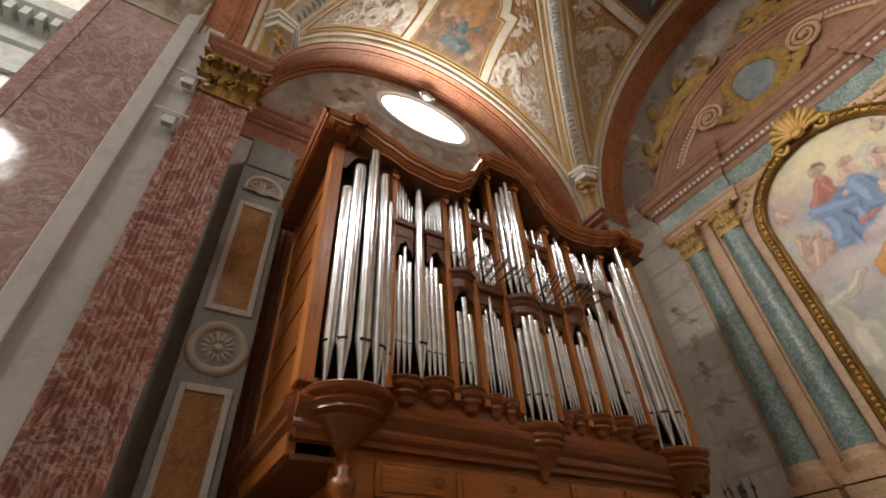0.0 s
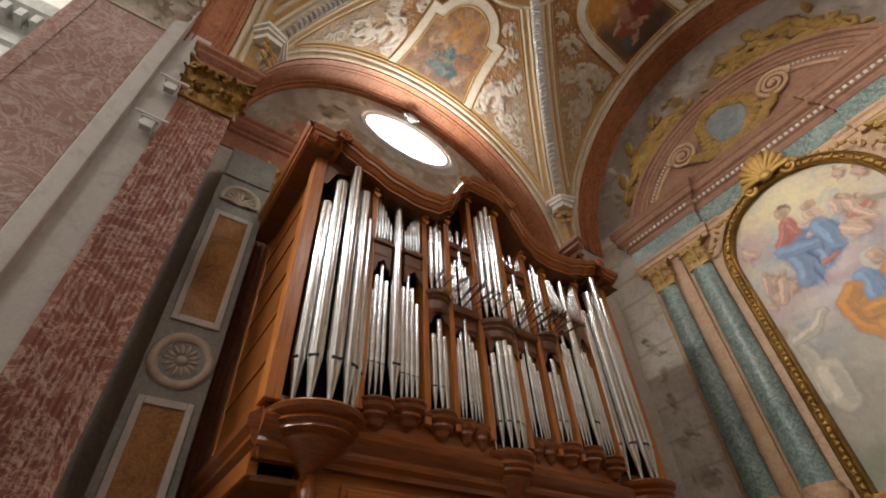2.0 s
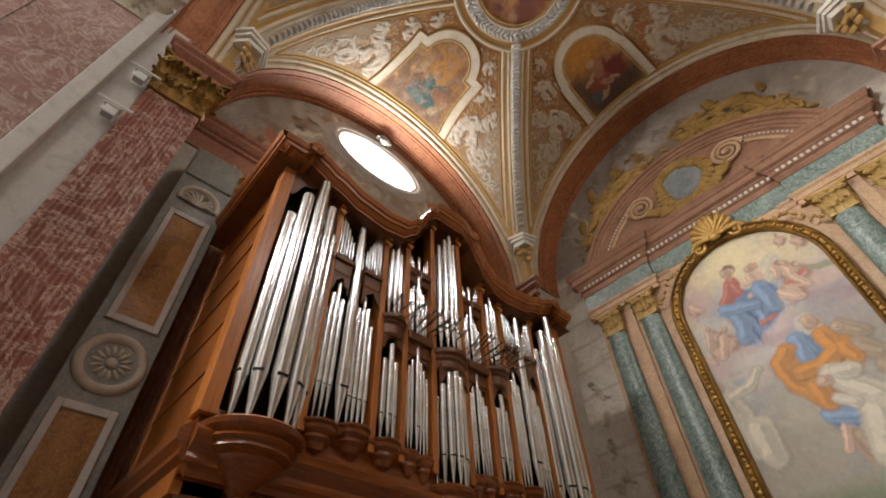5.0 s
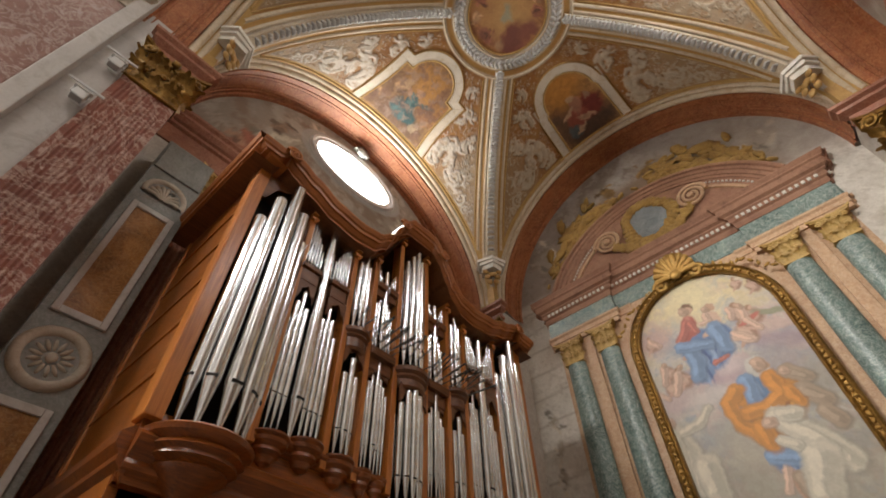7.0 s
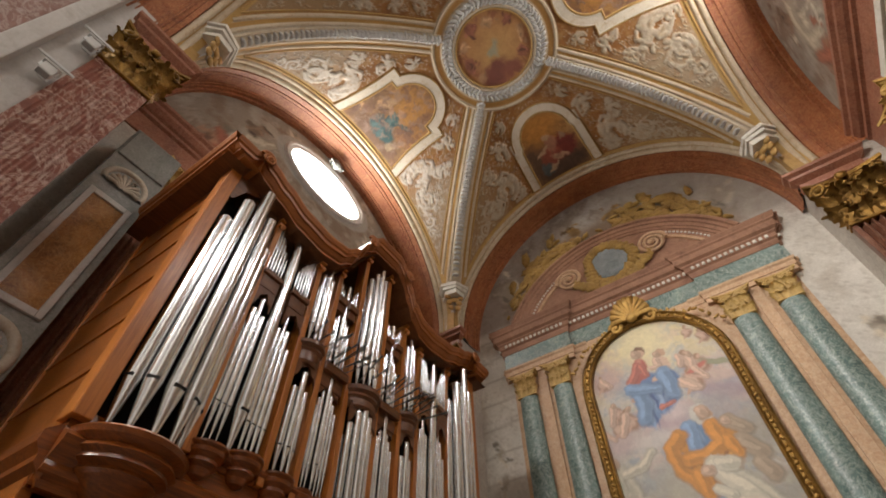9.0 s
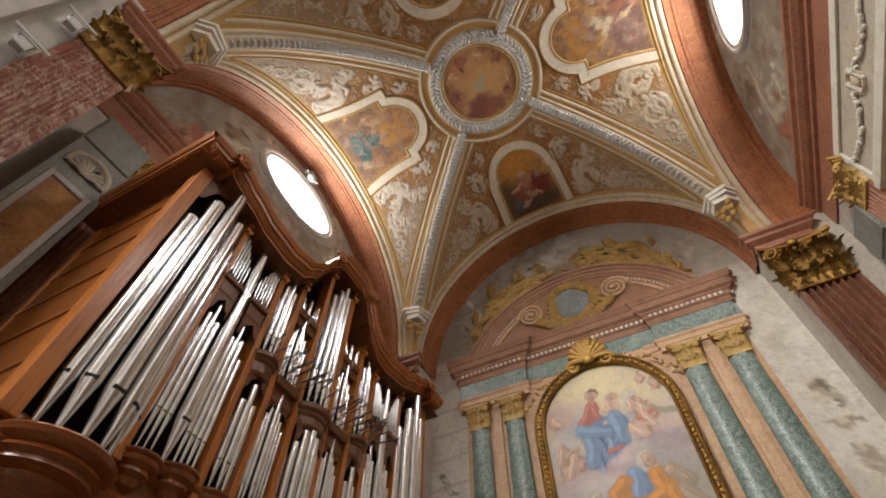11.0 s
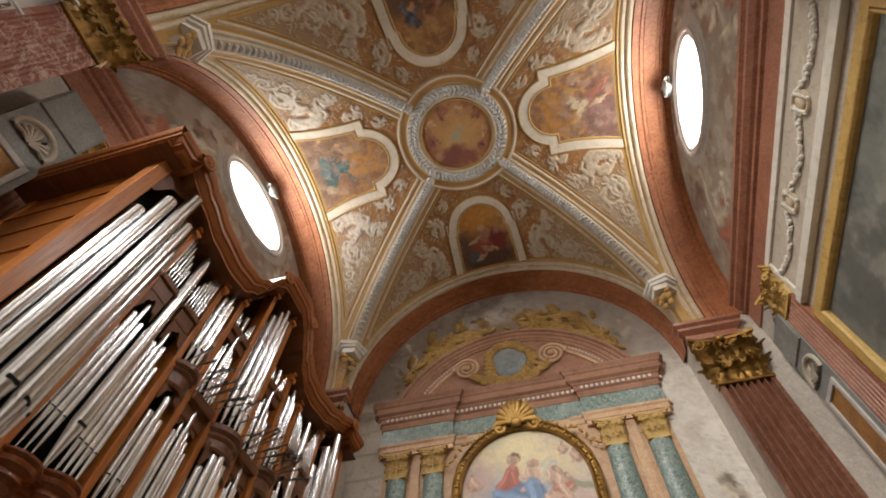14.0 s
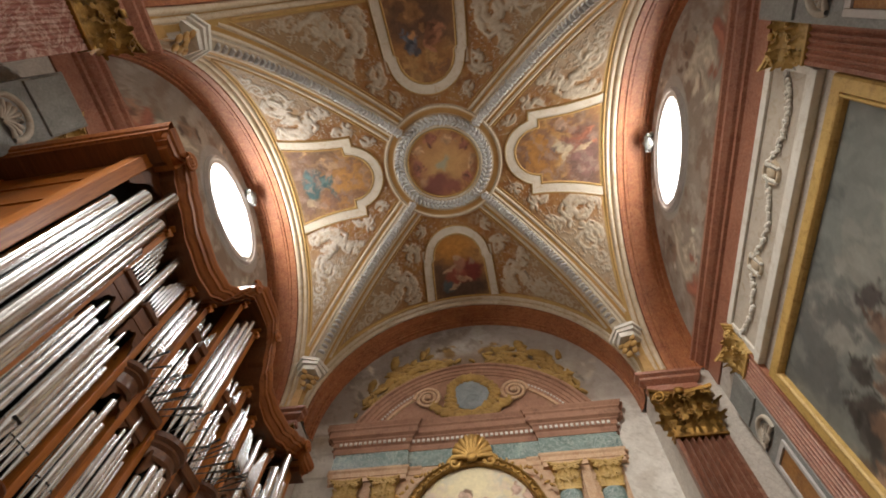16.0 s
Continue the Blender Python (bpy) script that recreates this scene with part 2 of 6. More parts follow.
class Shape:
    """Collects vertices and faces of one mesh."""

    def __init__(self):
        self.v, self.f, self.smooth = [], [], []

    def add(self, verts, faces, smooth=False):
        n = len(self.v)
        self.v += [tuple(p) for p in verts]
        self.f += [[i + n for i in q] for q in faces]
        self.smooth += [smooth] * len(faces)
        return self

    def box(self, x0, y0, z0, x1, y1, z1, bevel=0.0):
        b = bevel
        if b <= 0:
            v = [(x, y, z) for x in (x0, x1) for y in (y0, y1) for z in (z0, z1)]
            return self.add(v, [(0, 1, 3, 2), (4, 6, 7, 5), (0, 4, 5, 1), (2, 3, 7, 6), (0, 2, 6, 4), (1, 5, 7, 3)])
        bm = bmesh.new()
        bmesh.ops.create_cube(bm, size=1, matrix=Matrix.Translation(((x0 + x1) / 2, (y0 + y1) / 2, (z0 + z1) / 2)) @ Matrix.Diagonal((abs(x1 - x0), abs(y1 - y0), abs(z1 - z0), 1)))
        bmesh.ops.bevel(bm, geom=bm.edges[:], offset=b, segments=2, affect="EDGES", profile=0.6)
        return self.take(bm)

    def take(self, bm):
        bm.verts.ensure_lookup_table()
        bm.verts.index_update()
        v, f = [p.co[:] for p in bm.verts], [[p.index for p in q.verts] for q in bm.faces]
        bm.free()
        return self.add(v, f)

    def grid(self, rows, smooth=True, wrap=False, flip=False):
        """rows: equally long lists of points."""
        m, k = len(rows), len(rows[0])
        faces = []
        for i in range(m - 1):
            for j in range(k if wrap else k - 1):
                q = (i * k + j, i * k + (j + 1) % k, (i + 1) * k + (j + 1) % k, (i + 1) * k + j)
                faces.append(q[::-1] if flip else q)
        return self.add([p for r in rows for p in r], faces, smooth)

    def lathe(self, profile, n=16, centre=(0, 0), a0=0.0, a1=2 * math.pi, caps=True, smooth=True):
        """profile: (radius, z) from bottom to top, turned round a vertical axis."""
        full = abs(a1 - a0 - 2 * math.pi) < 1e-6
        k = n if full else n + 1
        rows = [[(centre[0] + r * math.cos(a0 + (a1 - a0) * j / n), centre[1] + r * math.sin(a0 + (a1 - a0) * j / n), z) for j in range(k)] for r, z in profile]
        base = len(self.v)
        self.grid(rows, smooth, full)
        if caps and full:
            self.f += [[base + j for j in range(k)][::-1], [base + (len(rows) - 1) * k + j for j in range(k)]]
            self.smooth += [False, False]
        return self

    def sweep(self, pts, normals, profile, closed=False, smooth=False, ring=False, caps=True):
        """profile: (u, v) with v along the normal and u across; ring: the profile is closed."""
        pts = [Vector(p) for p in pts]
        n = len(pts)
        rows = []
        for i, p in enumerate(pts):
            a, b = pts[(i - 1) % n] if closed or i else p, pts[(i + 1) % n] if closed or i < n - 1 else p
            t = (b - a).normalized()
            w = Vector(normals[i]).normalized()
            c = t.cross(w).normalized()
            stretch = 1.0
            if 0 < i < n - 1 or closed:
                h = (p - a).normalized().dot(t)
                stretch = 1 / max(h, 0.5)
            rows.append([p + c * u * stretch + w * v for u, v in profile])
        if closed:
            rows.append(rows[0])
        base = len(self.v)
        self.grid(rows, smooth, ring)
        if ring and caps and not closed:
            k = len(profile)
            self.f += [[base + j for j in range(k)][::-1], [base + (n - 1) * k + j for j in range(k)]]
            self.smooth += [False, False]
        return self

    def tube(self, pts, radius, sides=6, taper=None):
        pts = [Vector(p) for p in pts]
        n = len(pts)
        rows = []
        ref = Vector((0.31, 0.22, 0.93))
        for i, p in enumerate(pts):
            t = (pts[min(i + 1, n - 1)] - pts[max(i - 1, 0)]).normalized()
            x = t.cross(ref)
            if x.length < 1e-3:
                x = t.cross(Vector((1, 0, 0)))
            x.normalize()
            y = t.cross(x)
            r = radius if taper is None else radius + (taper - radius) * i / (n - 1)
            rows.append([p + x * r * math.cos(2 * math.pi * j / sides) + y * r * math.sin(2 * math.pi * j / sides) for j in range(sides)])
        base = len(self.v)
        self.grid(rows, True, True)
        self.f += [[base + j for j in range(sides)], [base + (n - 1) * sides + j for j in range(sides)][::-1]]
        self.smooth += [False, False]
        return self

    def blob(self, m, ball=BALL1, rough=0.0, seed=0):
        v, f = ball
        out = []
        for p in v:
            p = Vector(p)
            if rough:
                p = p * (1 + rough * noise.noise(p * 1.7 + Vector((seed * 3.1, seed * 1.7, 0))))
            out.append(m @ p)
        return self.add(out, f, True)

    def mesh(self, name):
        me = bpy.data.meshes.new(name)
        me.from_pydata(self.v, [], self.f)
        me.polygons.foreach_set("use_smooth", self.smooth)
        me.update()
        return me


def part(name, shape, material, parent=None, label=""):
    me = shape if isinstance(shape, bpy.types.Mesh) else shape.mesh(name)
    if not me.materials:
        me.materials.append(material)
    ob = new(name, me)
    ob.parent = parent
    return tagged(ob, label)


def group_root(name, place, label, category, group="", kind=""):
    ob = new(name)
    ob.location = place
    ob.empty_display_size = 0.2
    return tagged(ob, label, category, group, kind)


def structure(name, shape, material, label=""):
    return tagged(part(name, shape, material), label, kind="structure")


# ---- the bay: a square of 9.4 m under a groin vault, four arches 1.05 m deep ----
R, ZS, VE, WALL = 4.7, 10.98, 5.2, 6.2   # vault radius, springing, vault edge, side wall face
ALTAR_WALL = 6.06
RISE = 0.3   # the webs climb a little towards the crown
TURNS = [Matrix.Rotation(k * math.pi / 2, 4, "Z") for k in range(4)]   # altar side, organ side, open side, picture side


def web(k, a, t, off=0.0):
    """A point of the vault web on side k: a along the arc, t out from the centre, off below the surface."""
    th = a / R
    return TURNS[k] @ Vector(((R - off) * math.sin(th), t, ZS + (R - off) * math.cos(th) + RISE * (1 - (t / VE) ** 2)))


def web_normal(k, a):
    th = a / R
    return TURNS[k].to_3x3() @ Vector((-math.sin(th), 0, -math.cos(th)))


floor = Shape().box(-12, -22.5, -0.3, 12, 7, 0)
structure("floor", floor, FLOORSTONE, "worn grey marble church floor")

# soffits of the four arches: a red panel between raised borders
def soffit(w):
    return [(VE, 0.0), (VE + 0.01, 0.07), (VE + 0.11, 0.07), (VE + 0.13, 0.03), (VE + 0.2, 0.03), (VE + 0.21, 0.06), (VE + 0.25, 0.06), (VE + 0.26, 0.02), (w - 0.26, 0.02), (w - 0.25, 0.06), (w - 0.21, 0.06), (w - 0.2, 0.03), (w - 0.13, 0.03), (w - 0.11, 0.08), (w, 0.08)]


for k, nm in enumerate(("altar", "organ", "crossing", "picture")):
    s, wd = Shape(), ALTAR_WALL if k == 0 else WALL
    ths = np.linspace(-math.pi / 2, math.pi / 2, 65)
    s.grid([[TURNS[k] @ Vector(((R - e) * math.sin(th), d, ZS + (R - e) * math.cos(th))) for d, e in soffit(wd)] for th in ths], smooth=False)
    # thin light line inlaid in the panel
    for d in (VE + 0.33, wd - 0.33):
        pts = [TURNS[k] @ Vector(((R - 0.02) * math.sin(th), d, ZS + (R - 0.02) * math.cos(th))) for th in ths]
        s.sweep(pts, [TURNS[k].to_3x3() @ Vector((-math.sin(th), 0, -math.cos(th))) for th in ths], [(-0.018, 0), (-0.012, 0.016), (0.012, 0.016), (0.018, 0)])
    structure("arch_" + nm, s, REDSOFFIT, "red marbled arch soffit with raised borders")

# piers at the corners, from the floor to the springing, and the wall above the arches
for i, (sx, sy) in enumerate(((-1, 1), (1, 1), (1, -1), (-1, -1))):
    s = Shape().box(sx * 4.72, sy * 4.72, 0, sx * 6.6, sy * 6.6, ZS)
    structure("pier_%d" % (i + 1), s, GREYWALL, "grey marbled corner pier")
    s = Shape().box(sx * 4.66, sy * 4.66, ZS - 0.02, sx * 5.2, sy * 5.2, 16.2)
    structure("spandrel_%d" % (i + 1), s, OCHRE, "plastered corner above the pier")


# ---- painting helpers ----
def fnoise(x, y, seed=0.0, scale=1.0):
    out = np.zeros(len(x))
    for i in range(len(x)):
        out[i] = noise.fractal(Vector((x[i] * scale, y[i] * scale, seed)), 0.6, 2.1, 5)
    return out


def densify(pts, step=0.12):
    out = []
    for (a, b), (c, d) in zip(pts, pts[1:]):
        n = max(1, int(math.hypot(c - a, d - b) / step))
        out += [(a + (c - a) * i / n, b + (d - b) * i / n) for i in range(n)]
    return out + [pts[-1]]


class Paint:
    """Colours over a plane (u, w), laid on in soft or firm patches."""

    def __init__(self, u, w, ground, seed=0.0, wobble=0.12, scale=1.6):
        self.u = u + wobble * fnoise(u, w, seed, scale)
        self.w = w + wobble * fnoise(u, w, seed + 9.7, scale)
        self.c = np.tile(np.array(ground, float), (len(u), 1))

    def lay(self, mask, colour, amount=1.0):
        m = (np.clip(mask, 0, 1) * amount)[:, None]
        self.c = self.c * (1 - m) + np.array(colour, float) * m
        return self

    def oval(self, cu, cw, ru, rw, turn, colour, soft=0.25, amount=1.0):
        c, s = math.cos(radians(turn)), math.sin(radians(turn))
        du, dw = self.u - cu, self.w - cw
        d = np.sqrt(((du * c + dw * s) / ru) ** 2 + ((dw * c - du * s) / rw) ** 2)
        return self.lay((1 + soft - d) / (2 * soft), colour, amount)

    def mass(self, cu, cw, size, colour, seed, n=14):
        """A plain cluster of brush-like patches round a colour, some lighter, some darker."""
        r = random.Random(seed)
        self.oval(cu, cw, size * 0.42, size * 0.62, r.uniform(-25, 25), colour, 0.2, 0.9)
        for i in range(n):
            k_ = r.choice((0.45, 0.75, 1.0, 1.0, 1.35, 1.7))
            self.oval(cu + r.gauss(0, size * 0.36), cw + r.gauss(0, size * 0.42), size * r.uniform(0.12, 0.36), size * r.uniform(0.07, 0.2), r.uniform(0, 180), tuple(min(c * k_, 0.75) for c in colour), 0.25, 0.9)
        return self

    def stroke(self, pts, width, colour, amount=1.0, taper=1.0):
        """A brush line through the points, narrowing to its end."""
        pts = np.array(pts)
        lo, hi = pts.min(0) - width, pts.max(0) + width
        near = np.nonzero((self.u > lo[0]) & (self.u < hi[0]) & (self.w > lo[1]) & (self.w < hi[1]))[0]
        if len(near) == 0:
            return self
        wd = width * np.linspace(1, taper, len(pts))
        d = np.hypot(self.u[near][:, None] - pts[None, :, 0], self.w[near][:, None] - pts[None, :, 1]) / wd[None, :]
        mask = np.zeros(len(self.u))
        mask[near] = np.clip((1.15 - d.min(1)) * 3, 0, 1)
        return self.lay(mask, colour, amount)

    def limb(self, pts, width, colour):
        """A rounded brush mass along the points: dark edge, body colour, light ridge."""
        pts = densify(list(pts), width * 0.3)
        tone = lambda q: tuple(min(c * q, 0.8) for c in colour)
        self.stroke([(x + 0.12 * width, y - 0.14 * width) for x, y in pts], width * 1.1, tone(0.55), 0.7)
        self.stroke(pts, width, colour, 1.0, 0.85)
        self.stroke([(x + 0.3 * width, y - 0.3 * width) for x, y in pts], width * 0.5, tone(0.7), 0.6, 0.7)
        self.stroke([(x - 0.28 * width, y + 0.22 * width) for x, y in pts], width * 0.42, tone(1.32), 0.75, 0.6)
        return self

    def brushwork(self, seed, scale, amount):
        """Uneven strokes of the brush: lighter and darker folds over all colours."""
        a_ = self.u + 0.1 * fnoise(self.u, self.w, seed, scale * 0.5)
        n = fnoise(a_ * 1.4, self.w + 0.5 * a_, seed + 3.0, scale)
        self.c = np.clip(self.c * (1 + amount * n)[:, None], 0.01, 0.85)
        return self

    def clouds(self, colour, seed, scale=1.0, low=0.0, amount=0.6):
        n = fnoise(self.u, self.w, seed, scale)
        return self.lay((n - low) * 3, colour, amount)


def set_paint(me, colours):
    at = me.color_attributes.new("paint", "FLOAT_COLOR", "POINT")
    at.data.foreach_set("color", np.c_[colours, np.ones(len(colours))].astype(np.float32).ravel())


def soft(x, w):
    return np.clip(0.5 + x / w, 0, 1)


def lunette(k, hole=True, material=GREYWALL, name="lunette", label="", z_low=10.4, depth=0.3):
    s = Shape()
    cz, n = 14.2, 240
    inner, mid, outer = [], [], []
    for j in range(n):
        ph = 2 * math.pi * j / n
        c, q = math.cos(ph), math.sin(ph)
        inner.append((1.55 * c, cz + 0.84 * q))
        # meet the arch or the foot
        best = 50.0
        if q < -1e-6:
            best = (z_low - cz) / q
        b, cc = (cz - ZS) * q, (cz - ZS) ** 2 - (R + 0.05) ** 2
        far = -b + math.sqrt(b * b - cc)
        if cz + far * q < ZS:
            far = (R + 0.05) / max(abs(c), 1e-6)
        best = min(best, far)
        outer.append((best * c, cz + best * q))
    steps = np.linspace(0, 1, 64)
    rows = [[TURNS[k] @ Vector((x, WALL + depth, z)) for x, z in inner]]
    flat = [[(x0 + (x1 - x0) * q, z0 + (z1 - z0) * q) for (x0, z0), (x1, z1) in zip(inner, outer)] for q in steps]
    rows += [[TURNS[k] @ Vector((x, WALL, z)) for x, z in r] for r in flat] + [[TURNS[k] @ Vector((x, WALL + depth, z)) for x, z in outer]]
    s.grid(rows, smooth=False, wrap=True)
    me = s.mesh(name)
    uv = np.array(sum([inner] + flat + [outer], []))
    u, w = uv[:, 0], uv[:, 1]
    p = Paint(u, w, (0.33, 0.28, 0.23), 71.0 + k, 0.08, 2.0)
    p.clouds((0.25, 0.17, 0.12), 72.0 + k, 1.2, 0.0, 0.8).clouds((0.5, 0.45, 0.38), 74.0 + k, 2.0, 0.1, 0.6)
    ring = np.hypot(u / 1.55, (w - cz) / 0.84)
    for hand in (-1, 1):
        p.lay(soft(0.2 - np.abs(w - 11.2 - 0.55 * (4.4 - np.abs(u))), 0.05) * (u * hand > 2.2), (0.34, 0.14, 0.09))
        p.mass(hand * 2.5, 12.9, 0.7, (0.46, 0.4, 0.32), 80 + k + hand, 18).mass(hand * 3.1, 11.9, 0.6, (0.36, 0.2, 0.13), 84 + k + hand, 14).mass(hand * 1.9, 12.3, 0.5, (0.5, 0.44, 0.36), 90 + k + hand, 12)
        p.mass(hand * 1.6, 15.0, 0.5, (0.4, 0.33, 0.26), 95 + k + hand, 10).mass(hand * 2.6, 13.6, 0.5, (0.2, 0.13, 0.09), 97 + k + hand, 12)
        for pts, wd in ((((2.2, 13.3), (2.6, 13.1), (2.9, 12.6)), 0.2), (((2.2, 13.3), (1.95, 13.7)), 0.1), (((2.8, 12.6), (2.5, 12.2)), 0.14), (((2.3, 12.9), (2.0, 12.6)), 0.1)):
            p.limb([(hand * x_, y_) for x_, y_ in pts], wd, (0.5, 0.44, 0.35))
        p.limb([(hand * 3.2, 12.4), (hand * 2.9, 11.9), (hand * 3.1, 11.6)], 0.18, (0.36, 0.13, 0.08))
    p.lay(soft(1.28 - ring, 0.03), (0.4, 0.38, 0.35))
    p.lay(soft(11.12 - w, 0.04), (0.34, 0.15, 0.1))
    set_paint(me, p.c)
    return structure(name, me, material, label)


lunette(1, name="lunette_organ", material=FRESCO, label="painted grey lunette wall round an oval window")
lunette(3, name="lunette_picture", material=FRESCO, label="painted grey lunette wall round an oval window")

# altar wall, full height, and the side walls below their lunettes
me = Shape().grid([[(x, ALTAR_WALL, z) for z in np.linspace(0, 15.9, 260)] for x in np.linspace(-4.75, 4.75, 160)], smooth=False, flip=True).mesh("wall_altar")
u, w = [q.ravel() for q in np.meshgrid(np.linspace(-4.75, 4.75, 160), np.linspace(0, 15.9, 260), indexing="ij")]
p = Paint(u, w, (0.76, 0.72, 0.65), 101.0, 0.25, 0.9)
p.clouds((0.82, 0.78, 0.71), 102.0, 0.7, 0.0, 0.8).clouds((0.6, 0.54, 0.46), 104.0, 0.9, 0.12, 0.7)
for q, sc_ in enumerate((0.8, 1.3)):
    p.lay(1 - np.abs(fnoise(p.u, p.w * 1.6, 130.0 + 5 * q, sc_)) * 16, (0.5, 0.44, 0.37), 0.5)
for z in np.arange(0.6, 11.4, 0.72):
    p.lay((soft(0.03 - np.abs(w + 0.05 * np.abs(u) - z), 0.03)) * (u < -3.6), (0.4, 0.34, 0.28), 0.6)
for hand in (-1, 1):
    for z, sd in ((7.6, 1), (6.9, 2), (6.1, 3), (5.3, 4), (4.4, 5)):
        p.mass(hand * 4.2, z, 0.34, (0.46, 0.39, 0.31), 400 + sd + hand, 10)
# painted lunette: brown base darkened for the arch's shade, pale masonry and gilded masses
up = soft(w - 11.5, 0.3)
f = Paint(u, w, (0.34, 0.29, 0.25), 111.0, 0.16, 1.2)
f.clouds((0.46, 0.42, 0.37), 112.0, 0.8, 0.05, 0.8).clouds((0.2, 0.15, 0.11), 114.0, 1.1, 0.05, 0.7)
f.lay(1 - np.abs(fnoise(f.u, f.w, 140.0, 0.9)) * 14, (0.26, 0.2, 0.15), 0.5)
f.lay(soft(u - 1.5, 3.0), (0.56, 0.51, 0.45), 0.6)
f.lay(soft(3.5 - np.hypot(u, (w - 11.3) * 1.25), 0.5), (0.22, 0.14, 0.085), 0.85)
for hand in (-1, 1):
    for x, z, sz, sd in ((2.2, 12.5, 0.6, 1), (1.75, 13.1, 0.6, 2), (1.3, 13.7, 0.5, 3), (2.6, 12.0, 0.4, 4), (0.7, 14.2, 0.4, 5)):
        f.mass(hand * x, z, sz, (0.22, 0.12, 0.03), 420 + sd + 10 * hand, 14)
    f.mass(hand * 3.4, 12.9, 0.7, (0.44, 0.38, 0.31), 440 + hand, 12)
f.lay(soft(1.45 + 0.55 * (1.2 - np.abs(u)) - (w - 11.5), 0.05) * (np.abs(u) < 2.4), (0.36, 0.2, 0.13), 0.8)
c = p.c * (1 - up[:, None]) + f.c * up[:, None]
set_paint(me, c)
structure("wall_altar", me, FRESCO, "grey marbled altar wall, painted lunette darkened for its shade")
structure("wall_altar_back", Shape().box(-4.75, ALTAR_WALL + 0.05, 0, 4.75, ALTAR_WALL + 0.5, 15.9), GREYPLASTER, "back of the altar wall")
structure("wall_organ", Shape().box(-WALL - 0.4, -4.75, 0, -WALL, 4.75, 10.42), GREYWALL, "grey marbled side wall behind the organ")
structure("wall_picture", Shape().box(WALL, -4.75, 0, WALL + 0.4, 4.75, 10.42), GREYWALL, "grey marbled side wall with a large painting")

# crossing behind the camera, closed round
structure("wall_crossing_back", Shape().box(-12, -22.5, 0, 12, -22, 26), GREYPLASTER, "pale plastered far wall of the crossing")
structure("wall_crossing_left", Shape().box(-12.4, -22.5, 0, -12, 7, 26), GREYPLASTER, "pale plastered wall of the crossing")
structure("wall_crossing_right", Shape().box(12, -22.5, 0, 12.4, 7, 26), GREYPLASTER, "pale plastered wall of the crossing")
structure("wall_outer", Shape().box(-12, 6.9, 0, 12, 7.3, 26), GREYPLASTER, "plain outer wall")
structure("ceiling_crossing", Shape().box(-12.4, -22.5, 26, 12.4, 7.3, 26.3), GREYPLASTER, "plain high ceiling of the crossing")
s = Shape().box(-12, -6.62, 16.0, 12, -6.25, 26)
for sx in (-1, 1):
    s.box(sx * 6.6, -6.62, 0, sx * 12, -6.25, 16.0)
pts = np.linspace(-math.pi / 2, math.pi / 2, 33)
s.grid([[((R - 0.08) * math.sin(t), y, ZS + (R - 0.08) * math.cos(t)) for t in pts] for y in (-6.62, -6.25)], smooth=False)
s.grid([[(6.7 * max(-1, min(1, math.sin(t) * 1.6)), y, 16.05 if abs(math.sin(t)) < 0.62 else ZS + 5.07 * max(0, (1 - abs(math.sin(t))) / 0.38)) for t in pts] if z else [((R - 0.08) * math.sin(t), y, ZS + (R - 0.08) * math.cos(t)) for t in pts] for y, z in ((-6.25, 0), (-6.25, 1))], smooth=False)
structure("wall_crossing_arch", s, GREYPLASTER, "plastered wall over the open arch")


# ---- ceiling: the groin vault ----
def medallion_inside(a, t, kind):
    """Positive inside the picture field of a web."""
    if kind == "lobed":
        flare = 0.98 + 0.26 * np.clip((t - 3.0) / 1.72, 0, 1) ** 2
        rect = np.minimum(flare - np.abs(a), np.minimum(t - 3.0, 4.72 - t))
        lobe = 0.72 - np.hypot(a, (t - 2.98))
        return np.maximum(rect, lobe)
    rect = np.minimum(0.86 + 0.06 * (t - 3) - np.abs(a), np.minimum(t - 3.2, 4.78 - t))
    lobe = 0.78 - np.hypot(a, t - 3.24)
    return np.maximum(rect, lobe)


def spiral(a, t, size, turns, hand, lead, n):
    out = []
    for i in range(n + 1):
        q = i / n
        th = lead + hand * 2 * math.pi * turns * q
        r = size * (1 - 0.86 * q)
        out.append((a + r * math.cos(th), t + r * math.sin(th)))
    return out


def raise_stroke(h, a, t, pts, width, tall, taper=1.0):
    """A rounded ridge through the points, narrowing to its end."""
    pts = np.array(densify(pts, width * 0.4))
    lo, hi = pts.min(0) - width, pts.max(0) + width
    near = np.nonzero((a > lo[0]) & (a < hi[0]) & (t > lo[1]) & (t < hi[1]))[0]
    if len(near):
        wd = width * np.linspace(1, taper, len(pts))
        d = np.hypot(a[near][:, None] - pts[None, :, 0], t[near][:, None] - pts[None, :, 1]) / wd[None, :]
        j = d.argmin(1)
        h[near] = np.maximum(h[near], tall * (wd[j] / width) ** 0.5 * np.sqrt(np.clip(1 - d.min(1) ** 2, 0, 1)))


